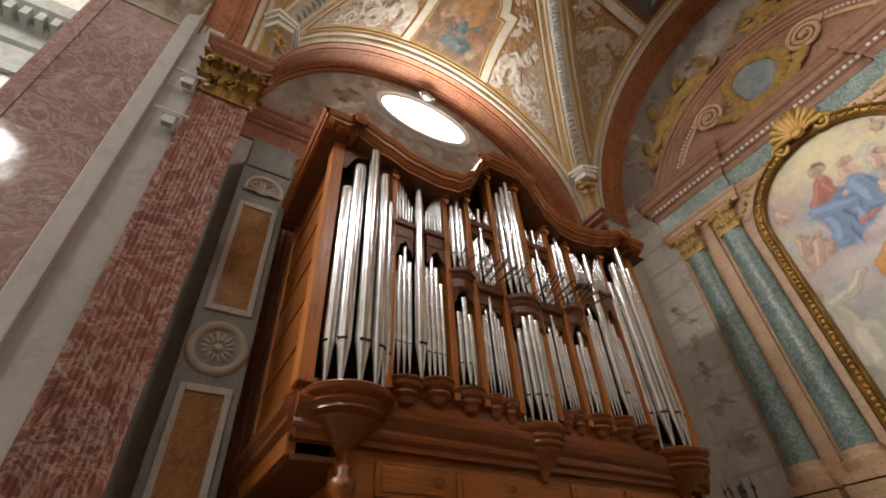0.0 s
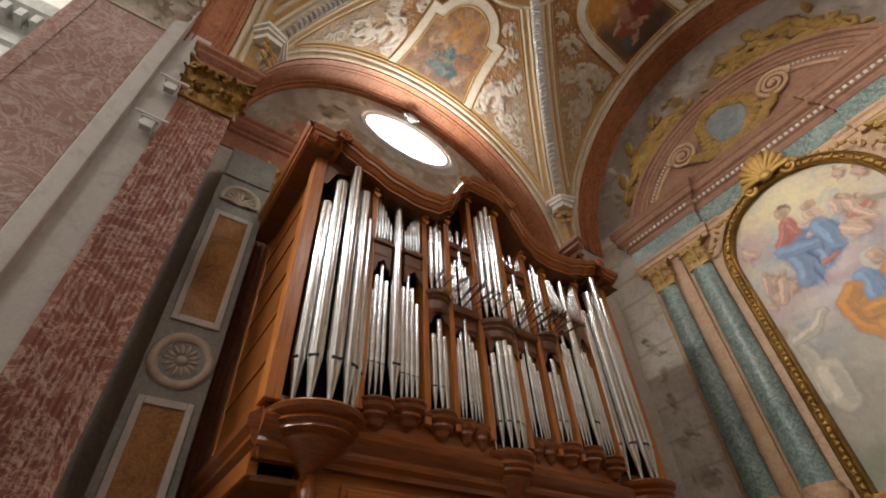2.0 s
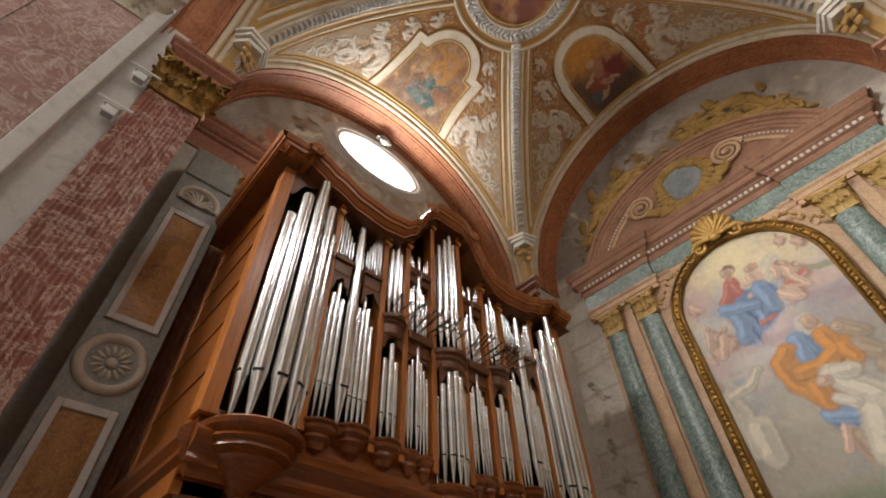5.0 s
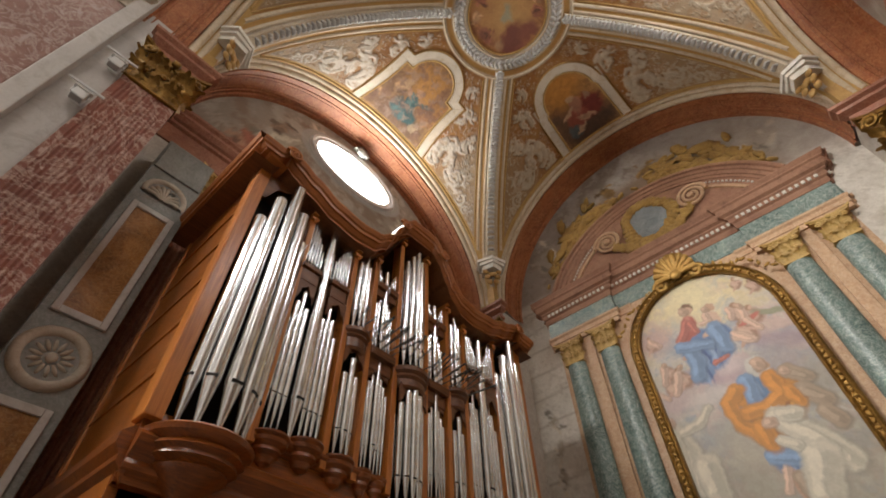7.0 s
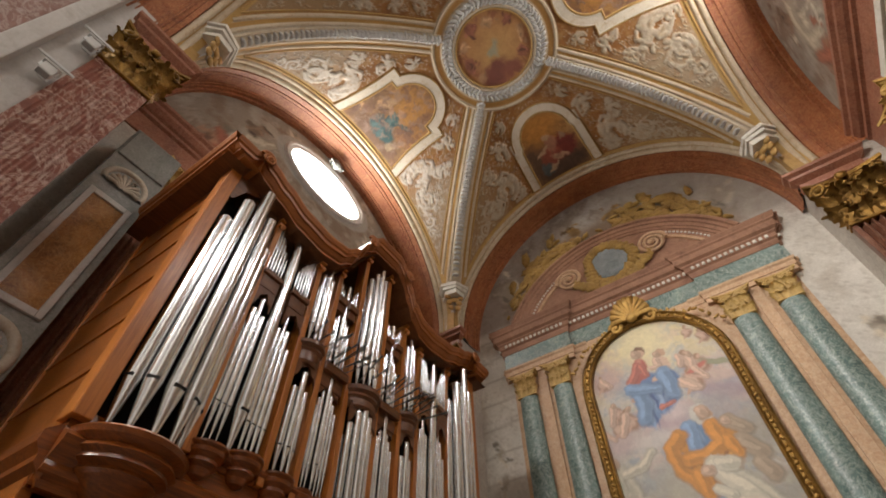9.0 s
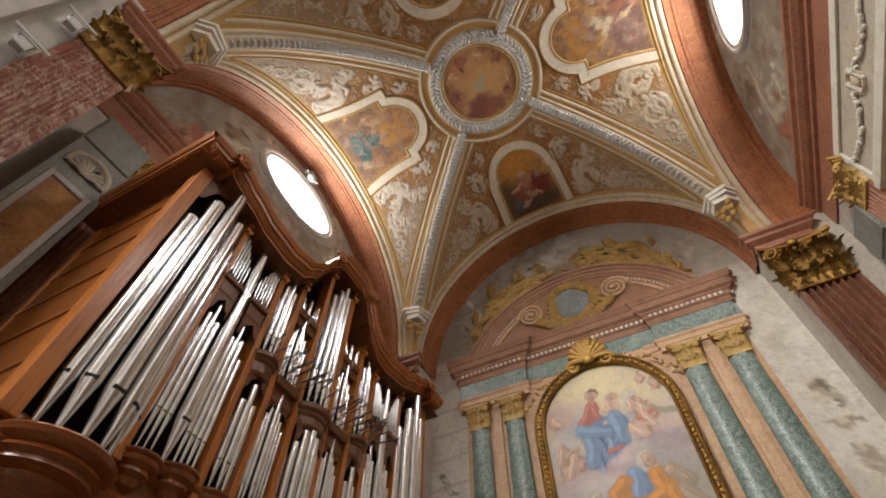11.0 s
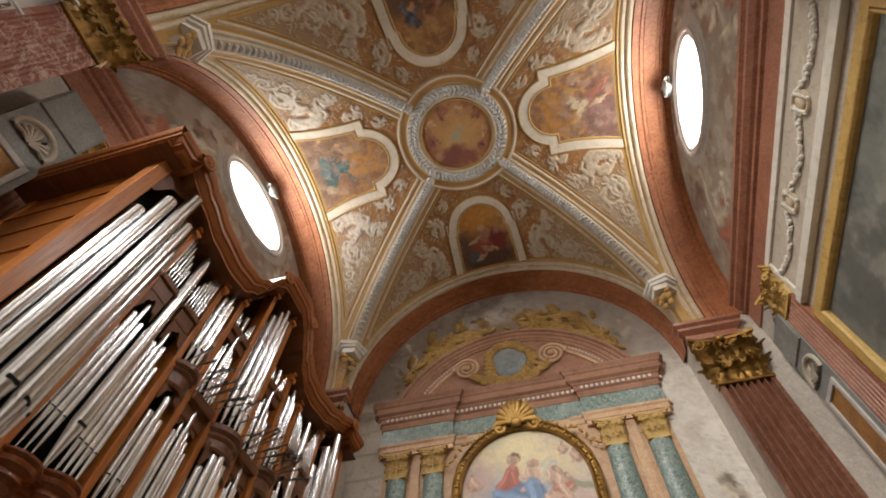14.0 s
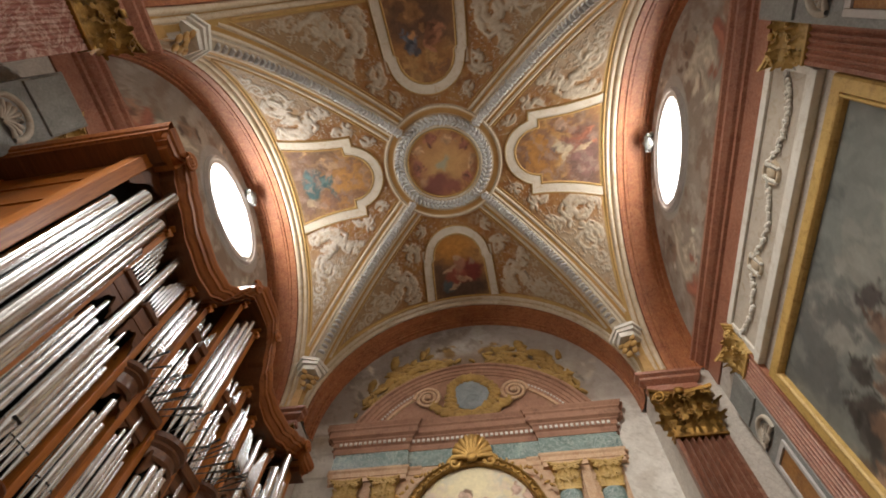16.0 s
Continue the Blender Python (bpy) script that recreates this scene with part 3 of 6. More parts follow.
# a plain reclining mass: strokes (points, width) in its own square
MASS = ((((0, 0), (0.1, 0.2), (0.12, 0.34)), 0.17), (((0.17, 0.55), (0.2, 0.58)), 0.12), (((0.1, 0.34), (0.36, 0.26), (0.52, 0.46)), 0.07), (((0.02, 0.3), (-0.26, 0.36), (-0.4, 0.14)), 0.07),
        (((0.02, -0.06), (0.32, -0.18), (0.36, -0.52)), 0.11), (((-0.04, -0.06), (-0.14, -0.42), (0.06, -0.7)), 0.11), (((-0.36, -0.1), (-0.4, -0.4), (-0.2, -0.8), (0.2, -0.95)), 0.13), (((0.42, -0.1), (0.6, -0.3), (0.5, -0.7)), 0.09))


def web_relief(k, a, t, g, inside):
    """Stucco height over the web: leafy scrolls, rounded masses beside the picture, fine work in the corners."""
    h = np.zeros(len(a))
    rr = random.Random(500 + k)
    for hand in (-1, 1):
        for ca, ct, size, lean in ((1.95, 3.75, 0.72, -0.35), (1.5, 2.72, 0.46, -0.7), (2.55, 4.3, 0.5, 1.1), (1.62, 4.4, 0.4, 0.9), (2.2, 3.2, 0.34, 0.6), (1.05, 2.1, 0.28, 0.3)):
            lean += rr.uniform(-0.3, 0.3)
            c_, s_ = math.cos(lean), math.sin(lean)
            for pts, wd in MASS:
                line = [(hand * (ca + size * (x * c_ - y * s_)), ct - size * (x * s_ + y * c_)) for x, y in pts]
                raise_stroke(h, a, t, line, wd * size * 1.55, 0.03 + 0.035 * size, 0.7)
        for ca, ct, size, turns, lead in ((2.95, 4.2, 0.36, 1.5, 0.5), (3.45, 4.5, 0.22, 1.4, 2.0), (2.3, 3.12, 0.2, 1.4, 3.6), (3.85, 4.6, 0.14, 1.3, 4.4), (1.72, 4.5, 0.22, 1.4, 1.2), (1.3, 3.05, 0.16, 1.2, 0.0)):
            line = spiral(hand * ca, ct, size, turns, hand * (1 if int(ca * 10) % 2 else -1), lead, 30)
            raise_stroke(h, a, t, line, 0.03 + 0.11 * size, 0.032, 0.5)
            for i in range(1, 24, 4):
                x, y = line[i]
                dx, dy = x - hand * ca, y - ct
                l = math.hypot(dx, dy) + 1e-6
                raise_stroke(h, a, t, [(x, y), (x + (dx * 0.8 - dy * hand) / l * 0.35 * size, y + (dy * 0.8 + dx * hand) / l * 0.35 * size)], 0.04 + 0.1 * size, 0.03, 0.4)
    wu, ww = a + 0.12 * fnoise(a, t, 210.0 + k, 2.5), t + 0.12 * fnoise(a, t, 220.0 + k, 2.5)
    leafy = np.clip(1 - np.abs(fnoise(wu, ww, 230.0 + k, 3.2)) * 6, 0, 1)
    h = np.maximum(h, leafy * 0.03 * soft(np.abs(a) - 2.4, 0.6))
    h = np.maximum(h, (leafy - 0.3) * 0.03)
    h += (h > 0.01) * 0.012 * fnoise(a, t, 240.0 + k, 9.0)
    zone = soft(g - 0.76, 0.05) * soft(-inside - 0.4, 0.05) * soft(4.7 - t, 0.05) * soft(np.hypot(R * np.sin(a / R), t) - 1.95, 0.05)
    return np.clip(h, 0, 0.12) * zone


KINDS = ("arched", "lobed", "arched", "lobed")
A_MAX = R * math.pi / 2
for k in range(4):
    na, nt = 480, 180
    a_line = np.linspace(-A_MAX, A_MAX, na + 1)
    aa, tt_ = [], []
    for a in a_line:
        x = abs(R * math.sin(a / R))
        ts = x + (VE - x) * np.linspace(0, 1, nt + 1)
        aa.append(np.full(nt + 1, a))
        tt_.append(ts)
    a, t = np.concatenate(aa), np.concatenate(tt_)
    x = np.abs(R * np.sin(a / R))
    g = (t - x)
    p = Paint(a, t, (0.3, 0.125, 0.024), k * 5.0, 0.03, 2.5)
    p.clouds((0.22, 0.09, 0.02), 3.0 + k, 1.4, 0.0, 0.85)
    p.clouds((0.36, 0.19, 0.06), 6.0 + k, 2.2, 0.1, 0.6)
    # corner triangles: grey ground
    p.lay(soft(np.abs(a) - 2.3, 0.9), (0.4, 0.33, 0.23) if k % 2 else (0.34, 0.24, 0.13), 0.7)
    inside = medallion_inside(a, t, KINDS[k])
    height = web_relief(k, a, t, g, inside)
    stucco_colour = (0.6, 0.54, 0.45) if k == 1 else (0.5, 0.42, 0.31)
    p.lay(height / 0.022, stucco_colour, 0.9)
    p.clouds((0.36, 0.2, 0.08), 250.0 + k, 5.0, 0.15, 0.45)
    # bands beside the groin
    p.lay(soft(0.7 - g, 0.03), (0.36, 0.185, 0.045))
    p.lay(soft(0.6 - g, 0.03), (0.64, 0.55, 0.41))
    p.lay(soft(0.47 - g, 0.03), (0.42, 0.23, 0.055))
    p.lay(soft(0.35 - g, 0.03), (0.64, 0.55, 0.41))
    p.lay(soft(0.21 - g, 0.03), (0.48, 0.42, 0.35))
    # edge of the web along the arch
    p.lay(soft(t - 4.74, 0.03), (0.46, 0.28, 0.08))
    p.lay(soft(t - 4.88, 0.03), (0.6, 0.51, 0.38))
    p.lay(soft(t - 5.0, 0.03), (0.42, 0.26, 0.09))
    p.lay(soft(t - 5.05, 0.03), (0.62, 0.55, 0.44))
    # picture field
    p.lay(soft(inside + 0.36, 0.03), (0.27, 0.13, 0.04))
    p.lay(soft(inside + 0.31, 0.03), (0.68, 0.6, 0.47))
    p.lay(soft(inside + 0.07, 0.03), (0.34, 0.2, 0.05))
    f = Paint(a, t, (0.34, 0.16, 0.05), 30.0 + k, 0.1, 3.0)
    f.clouds((0.46, 0.26, 0.09), 12.0 + k, 1.5, -0.1, 0.8).clouds((0.2, 0.1, 0.045), 15.0 + k, 2.0, 0.05, 0.8)
    if k == 1:
        f.oval(0, 4.45, 1.3, 0.5, 0, (0.16, 0.09, 0.05), 0.4).oval(-0.75, 3.7, 0.4, 0.7, 0, (0.2, 0.11, 0.055), 0.4)
        f.mass(0.55, 3.75, 0.5, (0.27, 0.13, 0.06), 3, 12).mass(-0.6, 3.6, 0.5, (0.3, 0.17, 0.08), 4, 12)
        f.oval(0.0, 3.0, 0.7, 0.5, 0, (0.42, 0.2, 0.05), 0.5)
        f.oval(0.05, 4.2, 0.52, 0.3, 15, (0.035, 0.085, 0.085), 0.12).oval(-0.1, 4.3, 0.34, 0.16, 20, (0.08, 0.14, 0.14), 0.3).oval(0.02, 3.8, 0.19, 0.36, -8, (0.045, 0.1, 0.1), 0.12).oval(-0.03, 3.78, 0.08, 0.3, -8, (0.1, 0.16, 0.155), 0.3)
        f.oval(0.35, 3.62, 0.34, 0.07, -25, (0.06, 0.11, 0.1), 0.2).oval(0.02, 3.38, 0.1, 0.12, 0, (0.4, 0.22, 0.12), 0.15).oval(-0.25, 3.6, 0.22, 0.06, 30, (0.38, 0.21, 0.12), 0.2)
        f.mass(0.62, 4.4, 0.3, (0.36, 0.26, 0.16), 8, 8).oval(-0.5, 3.45, 0.12, 0.3, 20, (0.42, 0.26, 0.14), 0.2)
    elif k == 0:
        f.oval(0, 4.45, 1.1, 0.6, 0, (0.1, 0.055, 0.035), 0.4).oval(-0.6, 3.8, 0.35, 0.7, 0, (0.13, 0.07, 0.04), 0.4)
        f.oval(-0.1, 2.85, 0.75, 0.6, 0, (0.5, 0.22, 0.04), 0.5)
        f.oval(0.35, 3.85, 0.42, 0.42, 20, (0.2, 0.035, 0.025), 0.2).oval(-0.15, 4.0, 0.35, 0.3, -30, (0.3, 0.08, 0.05), 0.2).oval(0.0, 3.6, 0.16, 0.3, 10, (0.38, 0.17, 0.1), 0.2).oval(-0.02, 3.35, 0.1, 0.11, 0, (0.5, 0.32, 0.18), 0.2)
        f.oval(-0.35, 3.75, 0.3, 0.07, -20, (0.48, 0.3, 0.18), 0.2).oval(0.1, 4.1, 0.32, 0.08, 25, (0.46, 0.27, 0.16), 0.2).oval(-0.45, 4.4, 0.22, 0.2, 0, (0.09, 0.11, 0.11), 0.2).oval(0.45, 3.5, 0.1, 0.1, 0, (0.34, 0.2, 0.12), 0.2)
        f.oval(-0.2, 4.35, 0.26, 0.06, -35, (0.5, 0.33, 0.2), 0.2)
    elif k == 3:
        f.oval(0, 3.0, 0.7, 0.5, 0, (0.38, 0.17, 0.035), 0.4).oval(-0.3, 4.4, 1.2, 0.4, 0, (0.16, 0.08, 0.06), 0.4)
        f.oval(-0.5, 4.2, 0.5, 0.45, 20, (0.2, 0.1, 0.08), 0.3).oval(0.12, 4.0, 0.2, 0.42, 25, (0.26, 0.1, 0.06), 0.15).oval(0.05, 3.7, 0.15, 0.3, 20, (0.52, 0.42, 0.28), 0.15).oval(-0.2, 3.75, 0.3, 0.06, 30, (0.52, 0.4, 0.26), 0.2).oval(0.0, 4.3, 0.3, 0.08, 60, (0.5, 0.36, 0.22), 0.2).mass(0.4, 4.25, 0.4, (0.3, 0.1, 0.05), 17, 12)
        f.mass(0.0, 3.45, 0.2, (0.14, 0.1, 0.08), 18, 6).mass(0.7, 3.7, 0.3, (0.34, 0.2, 0.13), 19, 8)
    else:
        f.oval(0, 4.1, 1.0, 0.6, 0, (0.15, 0.08, 0.045), 0.4)
        f.mass(-0.3, 3.7, 0.5, (0.28, 0.12, 0.06), 20, 14).mass(0.35, 3.6, 0.4, (0.09, 0.1, 0.12), 21, 10).mass(0.2, 4.3, 0.5, (0.36, 0.18, 0.07), 22, 12)
    if k % 2:
        f.clouds((0.17, 0.09, 0.06), 19.0 + k, 2.6, 0.08, 0.7).clouds((0.3, 0.2, 0.15), 21.0 + k, 3.4, 0.12, 0.6)
    f.brushwork(300.0 + k, 5.0, 0.25)
    m = soft(inside, 0.03)[:, None]
    col = p.c * (1 - m) + f.c * m
    # round picture at the crown with its wreath
    px, py = R * np.sin(a / R), t
    rot_ = TURNS[k].to_3x3()
    gx, gy = rot_[0][0] * px + rot_[0][1] * py, rot_[1][0] * px + rot_[1][1] * py
    rad = np.hypot(gx, gy)
    for r_out, c_ in ((1.84, (0.6, 0.51, 0.37)), (1.73, (0.4, 0.21, 0.055)), (1.56, (0.62, 0.54, 0.41)), (1.48, (0.48, 0.44, 0.37)), (1.24, (0.64, 0.57, 0.45)), (1.12, (0.36, 0.2, 0.05))):
        q = soft(r_out - rad, 0.03)[:, None]
        col = col * (1 - q) + np.array(c_) * q
    f = Paint(gx, gy, (0.4, 0.19, 0.07), 77.0, 0.14, 2.2)
    f.clouds((0.26, 0.1, 0.05), 41.0, 1.6, 0.0, 0.8)
    f.oval(0.05, 0.05, 0.62, 0.62, 0, (0.5, 0.28, 0.1), 0.5)
    f.oval(0.0, 0.0, 0.19, 0.19, 0, (0.34, 0.32, 0.22), 0.3)
    for ang in range(0, 360, 36):
        f.mass(0.86 * math.cos(radians(ang)), 0.86 * math.sin(radians(ang)), 0.3, (0.27, 0.1, 0.06) if ang % 72 else (0.42, 0.24, 0.12), ang + 5, 9)
    f.oval(-0.3, 0.62, 0.5, 0.3, -25, (0.2, 0.065, 0.045), 0.3).oval(0.15, 0.8, 0.3, 0.2, 0, (0.24, 0.08, 0.05), 0.3)
    q = soft(1.06 - rad, 0.03)[:, None]
    col = col * (1 - q) + f.c * q
    vault = Shape().grid([[web(k, a[i * (nt + 1) + j], t[i * (nt + 1) + j], height[i * (nt + 1) + j]) for j in range(nt + 1)] for i in range(na + 1)], True)
    web_mesh = vault.mesh("ceiling_web")
    set_paint(web_mesh, col)
    structure("ceiling_web_%d" % (k + 1), web_mesh, FRESCO, "vault web with white stucco relief and a framed picture")

# mouldings and stucco on the vault
mould, gold, frames = Shape(), Shape(), Shape()
rnd = random.Random(5)


def on_web(shape, k, pts, width, height, flat=False):
    line = [web(k, a, t) for a, t in pts]
    nor = [web_normal(k, a) for a, t in pts]
    h = width / 2
    if flat:
        shape.sweep(line, nor, [(-h, -0.01), (-h, height), (-h * 0.8, height), (-h * 0.76, height * 0.75), (h * 0.76, height * 0.75), (h * 0.8, height), (h, height), (h, -0.01)])
        return
    shape.sweep(line, nor, [(-h, -0.01), (-h * 0.75, height * 0.7), (-h * 0.25, height), (h * 0.25, height), (h * 0.75, height * 0.7), (h, -0.01)], smooth=True)


def medallion_outline(kind, grow):
    pts = []
    if kind == "lobed":
        h, lo, hi, r = 1.12 + grow, 3.0 - grow, 4.74, 0.72 + grow
        h = 0.98 + grow
        side = [(h + 0.26 * q * q, lo + (hi - lo) * q) for q in np.linspace(0, 1, 9)]
        pts += [(-x, y) for x, y in side[::-1]]
        w = math.sqrt(max(r * r - (lo - 2.98) ** 2, 0.01))
        a0 = math.asin(max(-1, min(1, (2.98 - lo) / r)))
        for th in np.linspace(math.pi - a0, a0, 17):
            pts.append((r * math.cos(th), 2.98 - r * math.sin(th)))
        pts += side
    else:
        h, r = 0.86 + grow, 0.78 + grow
        pts += [(-h - 0.09, 4.78), (-h, 3.3)]
        for th in np.linspace(math.pi, 0, 17):
            pts.append((r * math.cos(th), 3.24 - r * math.sin(th)))
        pts += [(h, 3.3), (h + 0.09, 4.78)]
    return pts


for k in range(4):
    kind = KINDS[k]
    on_web(frames, k, densify(medallion_outline(kind, 0.19)), 0.25, 0.045, True)
    on_web(gold, k, densify(medallion_outline(kind, 0.02)), 0.07, 0.04)
    on_web(gold, k, densify(medallion_outline(kind, 0.33)), 0.05, 0.03)
    edge = [(a, 4.95) for a in np.linspace(-A_MAX + 0.05, A_MAX - 0.05, 70)]
    on_web(mould, k, edge, 0.13, 0.05)
    on_web(gold, k, [(a, 4.83) for a in np.linspace(-4.9, 4.9, 60)], 0.07, 0.035)
    on_web(mould, k, [(a, 5.12) for a in np.linspace(-A_MAX + 0.05, A_MAX - 0.05, 70)], 0.16, 0.08)
    for hand in (-1, 1):
        for gap, wd, ht, where in ((0.28, 0.1, 0.03, mould), (0.535, 0.1, 0.035, mould), (0.68, 0.04, 0.025, gold)):
            line = []
            for a in np.linspace(0.75 if gap < 0.5 else 1.0, 5.6, 60):
                t = R * math.sin(a / R) + gap
                if t < 4.8 and math.hypot(R * math.sin(a / R), t) > 1.75:
                    line.append((hand * a, t))
            on_web(where, k, line, wd, ht)

# ribs over the groins with a leaf garland, and the wreath at the crown
rib, rib_base = Shape(), Shape()
for k in range(4):
    c = TURNS[k].to_3x3() @ Vector((1, 1, 0)).normalized()
    us = np.linspace(1.12, 4.42, 50)
    pts = [c * (u * math.sqrt(2)) + Vector((0, 0, ZS + math.sqrt(R * R - u * u) + RISE * (1 - (u / VE) ** 2))) for u in us]
    nor = []
    for u in us:
        z = math.sqrt(R * R - u * u)
        n_ = -(c * (u * 0.7) + Vector((0, 0, z)))
        nor.append(n_)
    rib_base.sweep(pts, nor, [(-0.15, -0.06), (-0.13, 0.03), (-0.09, 0.035), (0.09, 0.035), (0.13, 0.03), (0.15, -0.06)])
    for i in range(44):
        q = i / 43
        u = 1.15 + 3.2 * q
        z = math.sqrt(R * R - u * u)
        n_ = -(c * (u * 0.7) + Vector((0, 0, z))).normalized()
        base = c * (u * math.sqrt(2)) + Vector((0, 0, ZS + z + RISE * (1 - (u / VE) ** 2))) + n_ * 0.06
        side = n_.cross(c).normalized()
        for sgn in (-1, 0, 1):
            m = Matrix.Translation(base - n_ * 0.015 + side * 0.06 * sgn) @ Matrix.Rotation(rnd.uniform(-0.6, 0.6) + sgn * 0.7, 4, n_) @ Matrix.Rotation(math.atan2(c.y, c.x), 4, "Z") @ Matrix.Diagonal((0.1, 0.05, 0.05, 1))
            rib.blob(m, BALL1, 0.3, i + sgn)


def crown(r, th, off=0.0):
    x, y = r * math.cos(th), r * math.sin(th)
    u, t = min(abs(x), abs(y)), max(abs(x), abs(y))
    return Vector((x, y, ZS + math.sqrt(R * R - u * u) + RISE * (1 - (t / VE) ** 2) - off))


for r, w, h, where in ((1.52, 0.05, 0.03, mould), (1.19, 0.08, 0.05, mould), (1.1, 0.05, 0.04, gold), (1.79, 0.08, 0.03, mould)):
    pts = [crown(r, 2 * math.pi * i / 96, 0.0) for i in range(96)]
    where.sweep(pts, [Vector((0, 0, -1))] * 96, [(-w / 2, -0.02), (-w * 0.35, h), (w * 0.35, h), (w / 2, -0.02)], closed=True, smooth=True)
for i in range(64):
    th = 2 * math.pi * i / 64
    for dr in (-0.07, 0.07):
        m = Matrix.Translation(crown(1.37 + dr, th, 0.03)) @ Matrix.Rotation(th + 1.57 + (0.8 if dr > 0 else -0.8) + rnd.uniform(-0.4, 0.4), 4, "Z") @ Matrix.Diagonal((0.125, 0.055, 0.042, 1))
        rib.blob(m, BALL1, 0.3, i)
structure("ceiling_frames", frames, CREAM, "cream plaster frames round the vault pictures")
structure("ceiling_rib_beds", rib_base, STUCCOTAN, "tan plaster beds of the vault ribs")
structure("ceiling_ribs", rib, GARLAND, "grey-white ribs and round wreath of leaves")
structure("ceiling_mouldings", mould, STUCCO, "white plaster mouldings of the vault")
structure("ceiling_gilding", gold, OCHRE, "ochre gold lines of the vault")

# feet of the vault: small white impost caps over gilded triangles
for k in range(4):
    s, g2 = Shape(), Shape()
    q = TURNS[k] @ Matrix.Rotation(math.pi / 4, 4, "Z")
    d = 4.47 * math.sqrt(2)
    for z0, z1, h, pr in ((12.08, 12.26, 0.3, 0.06), (12.26, 12.38, 0.38, 0.1), (12.38, 12.5, 0.44, 0.13)):
        v = [q @ Vector((x, y, z)) for x, y in ((-h, d + 0.35), (-h, d - pr + 0.1), (0, d - pr - 0.12), (h, d - pr + 0.1), (h, d + 0.35)) for z in (z0, z1)]
        s.add(v, [(0, 2, 3, 1), (2, 4, 5, 3), (4, 6, 7, 5), (6, 8, 9, 7), (1, 3, 5, 7, 9), (8, 6, 4, 2, 0)])
    structure("impost_%d" % (k + 1), s, WHITE, "white impost cap at the foot of a vault rib")
    for z, w in ((12.05, 0.2), (11.85, 0.16), (11.65, 0.1), (11.95, 0.05)):
        for sx in (-1, 1):
            g2.blob(q @ Matrix.Translation((sx * w, d + 0.02 + (12.3 - z) * 0.1, z)) @ Matrix.Diagonal((0.1, 0.05, 0.1, 1)), BALL2, 0.35, k)
    structure("impost_ornament_%d" % (k + 1), g2, OCHRE, "gilded plaster ornament under the impost")


# ---- architectural members ----
def leaf(shape, m, w, h, curl, n=15):
    """An acanthus leaf: a curved blade with a bent tip and lobed edge."""
    rows = []
    for i in range(n + 1):
        q = i / n
        bend = curl * q ** 2.4
        z = h * (q - 0.25 * q ** 4)
        half = w * 0.5 * (0.75 + 0.35 * math.sin(math.pi * q) - 0.55 * q ** 3) * (1 + 0.36 * math.cos(q * 25))
        rows.append([m @ Vector((x * half, -bend - 0.05 * w * (1 - abs(x)) * 2, z)) for x in (-1, -0.55, -0.15, 0, 0.15, 0.55, 1)])
    shape.grid(rows, True)
    rows = [[p + m.to_3x3() @ Vector((0, 0.02, 0)) for p in r] for r in rows]
    shape.grid(rows, True, flip=True)


def volute(shape, m, r, depth, turns=2.0, rad=0.03):
    pts = []
    for i in range(49):
        q = i / 48
        th = 2 * math.pi * turns * q
        pts.append(m @ Vector((r * (1 - 0.85 * q) * math.cos(th), -depth * 0.3 * q, r * (1 - 0.85 * q) * math.sin(th))))
    shape.tube(pts, rad, 6, rad * 0.7)
    shape.blob(m @ Matrix.Translation((0, -depth * 0.3, 0)) @ Matrix.Diagonal((rad * 1.5,) * 3 + (1,)), BALL1)


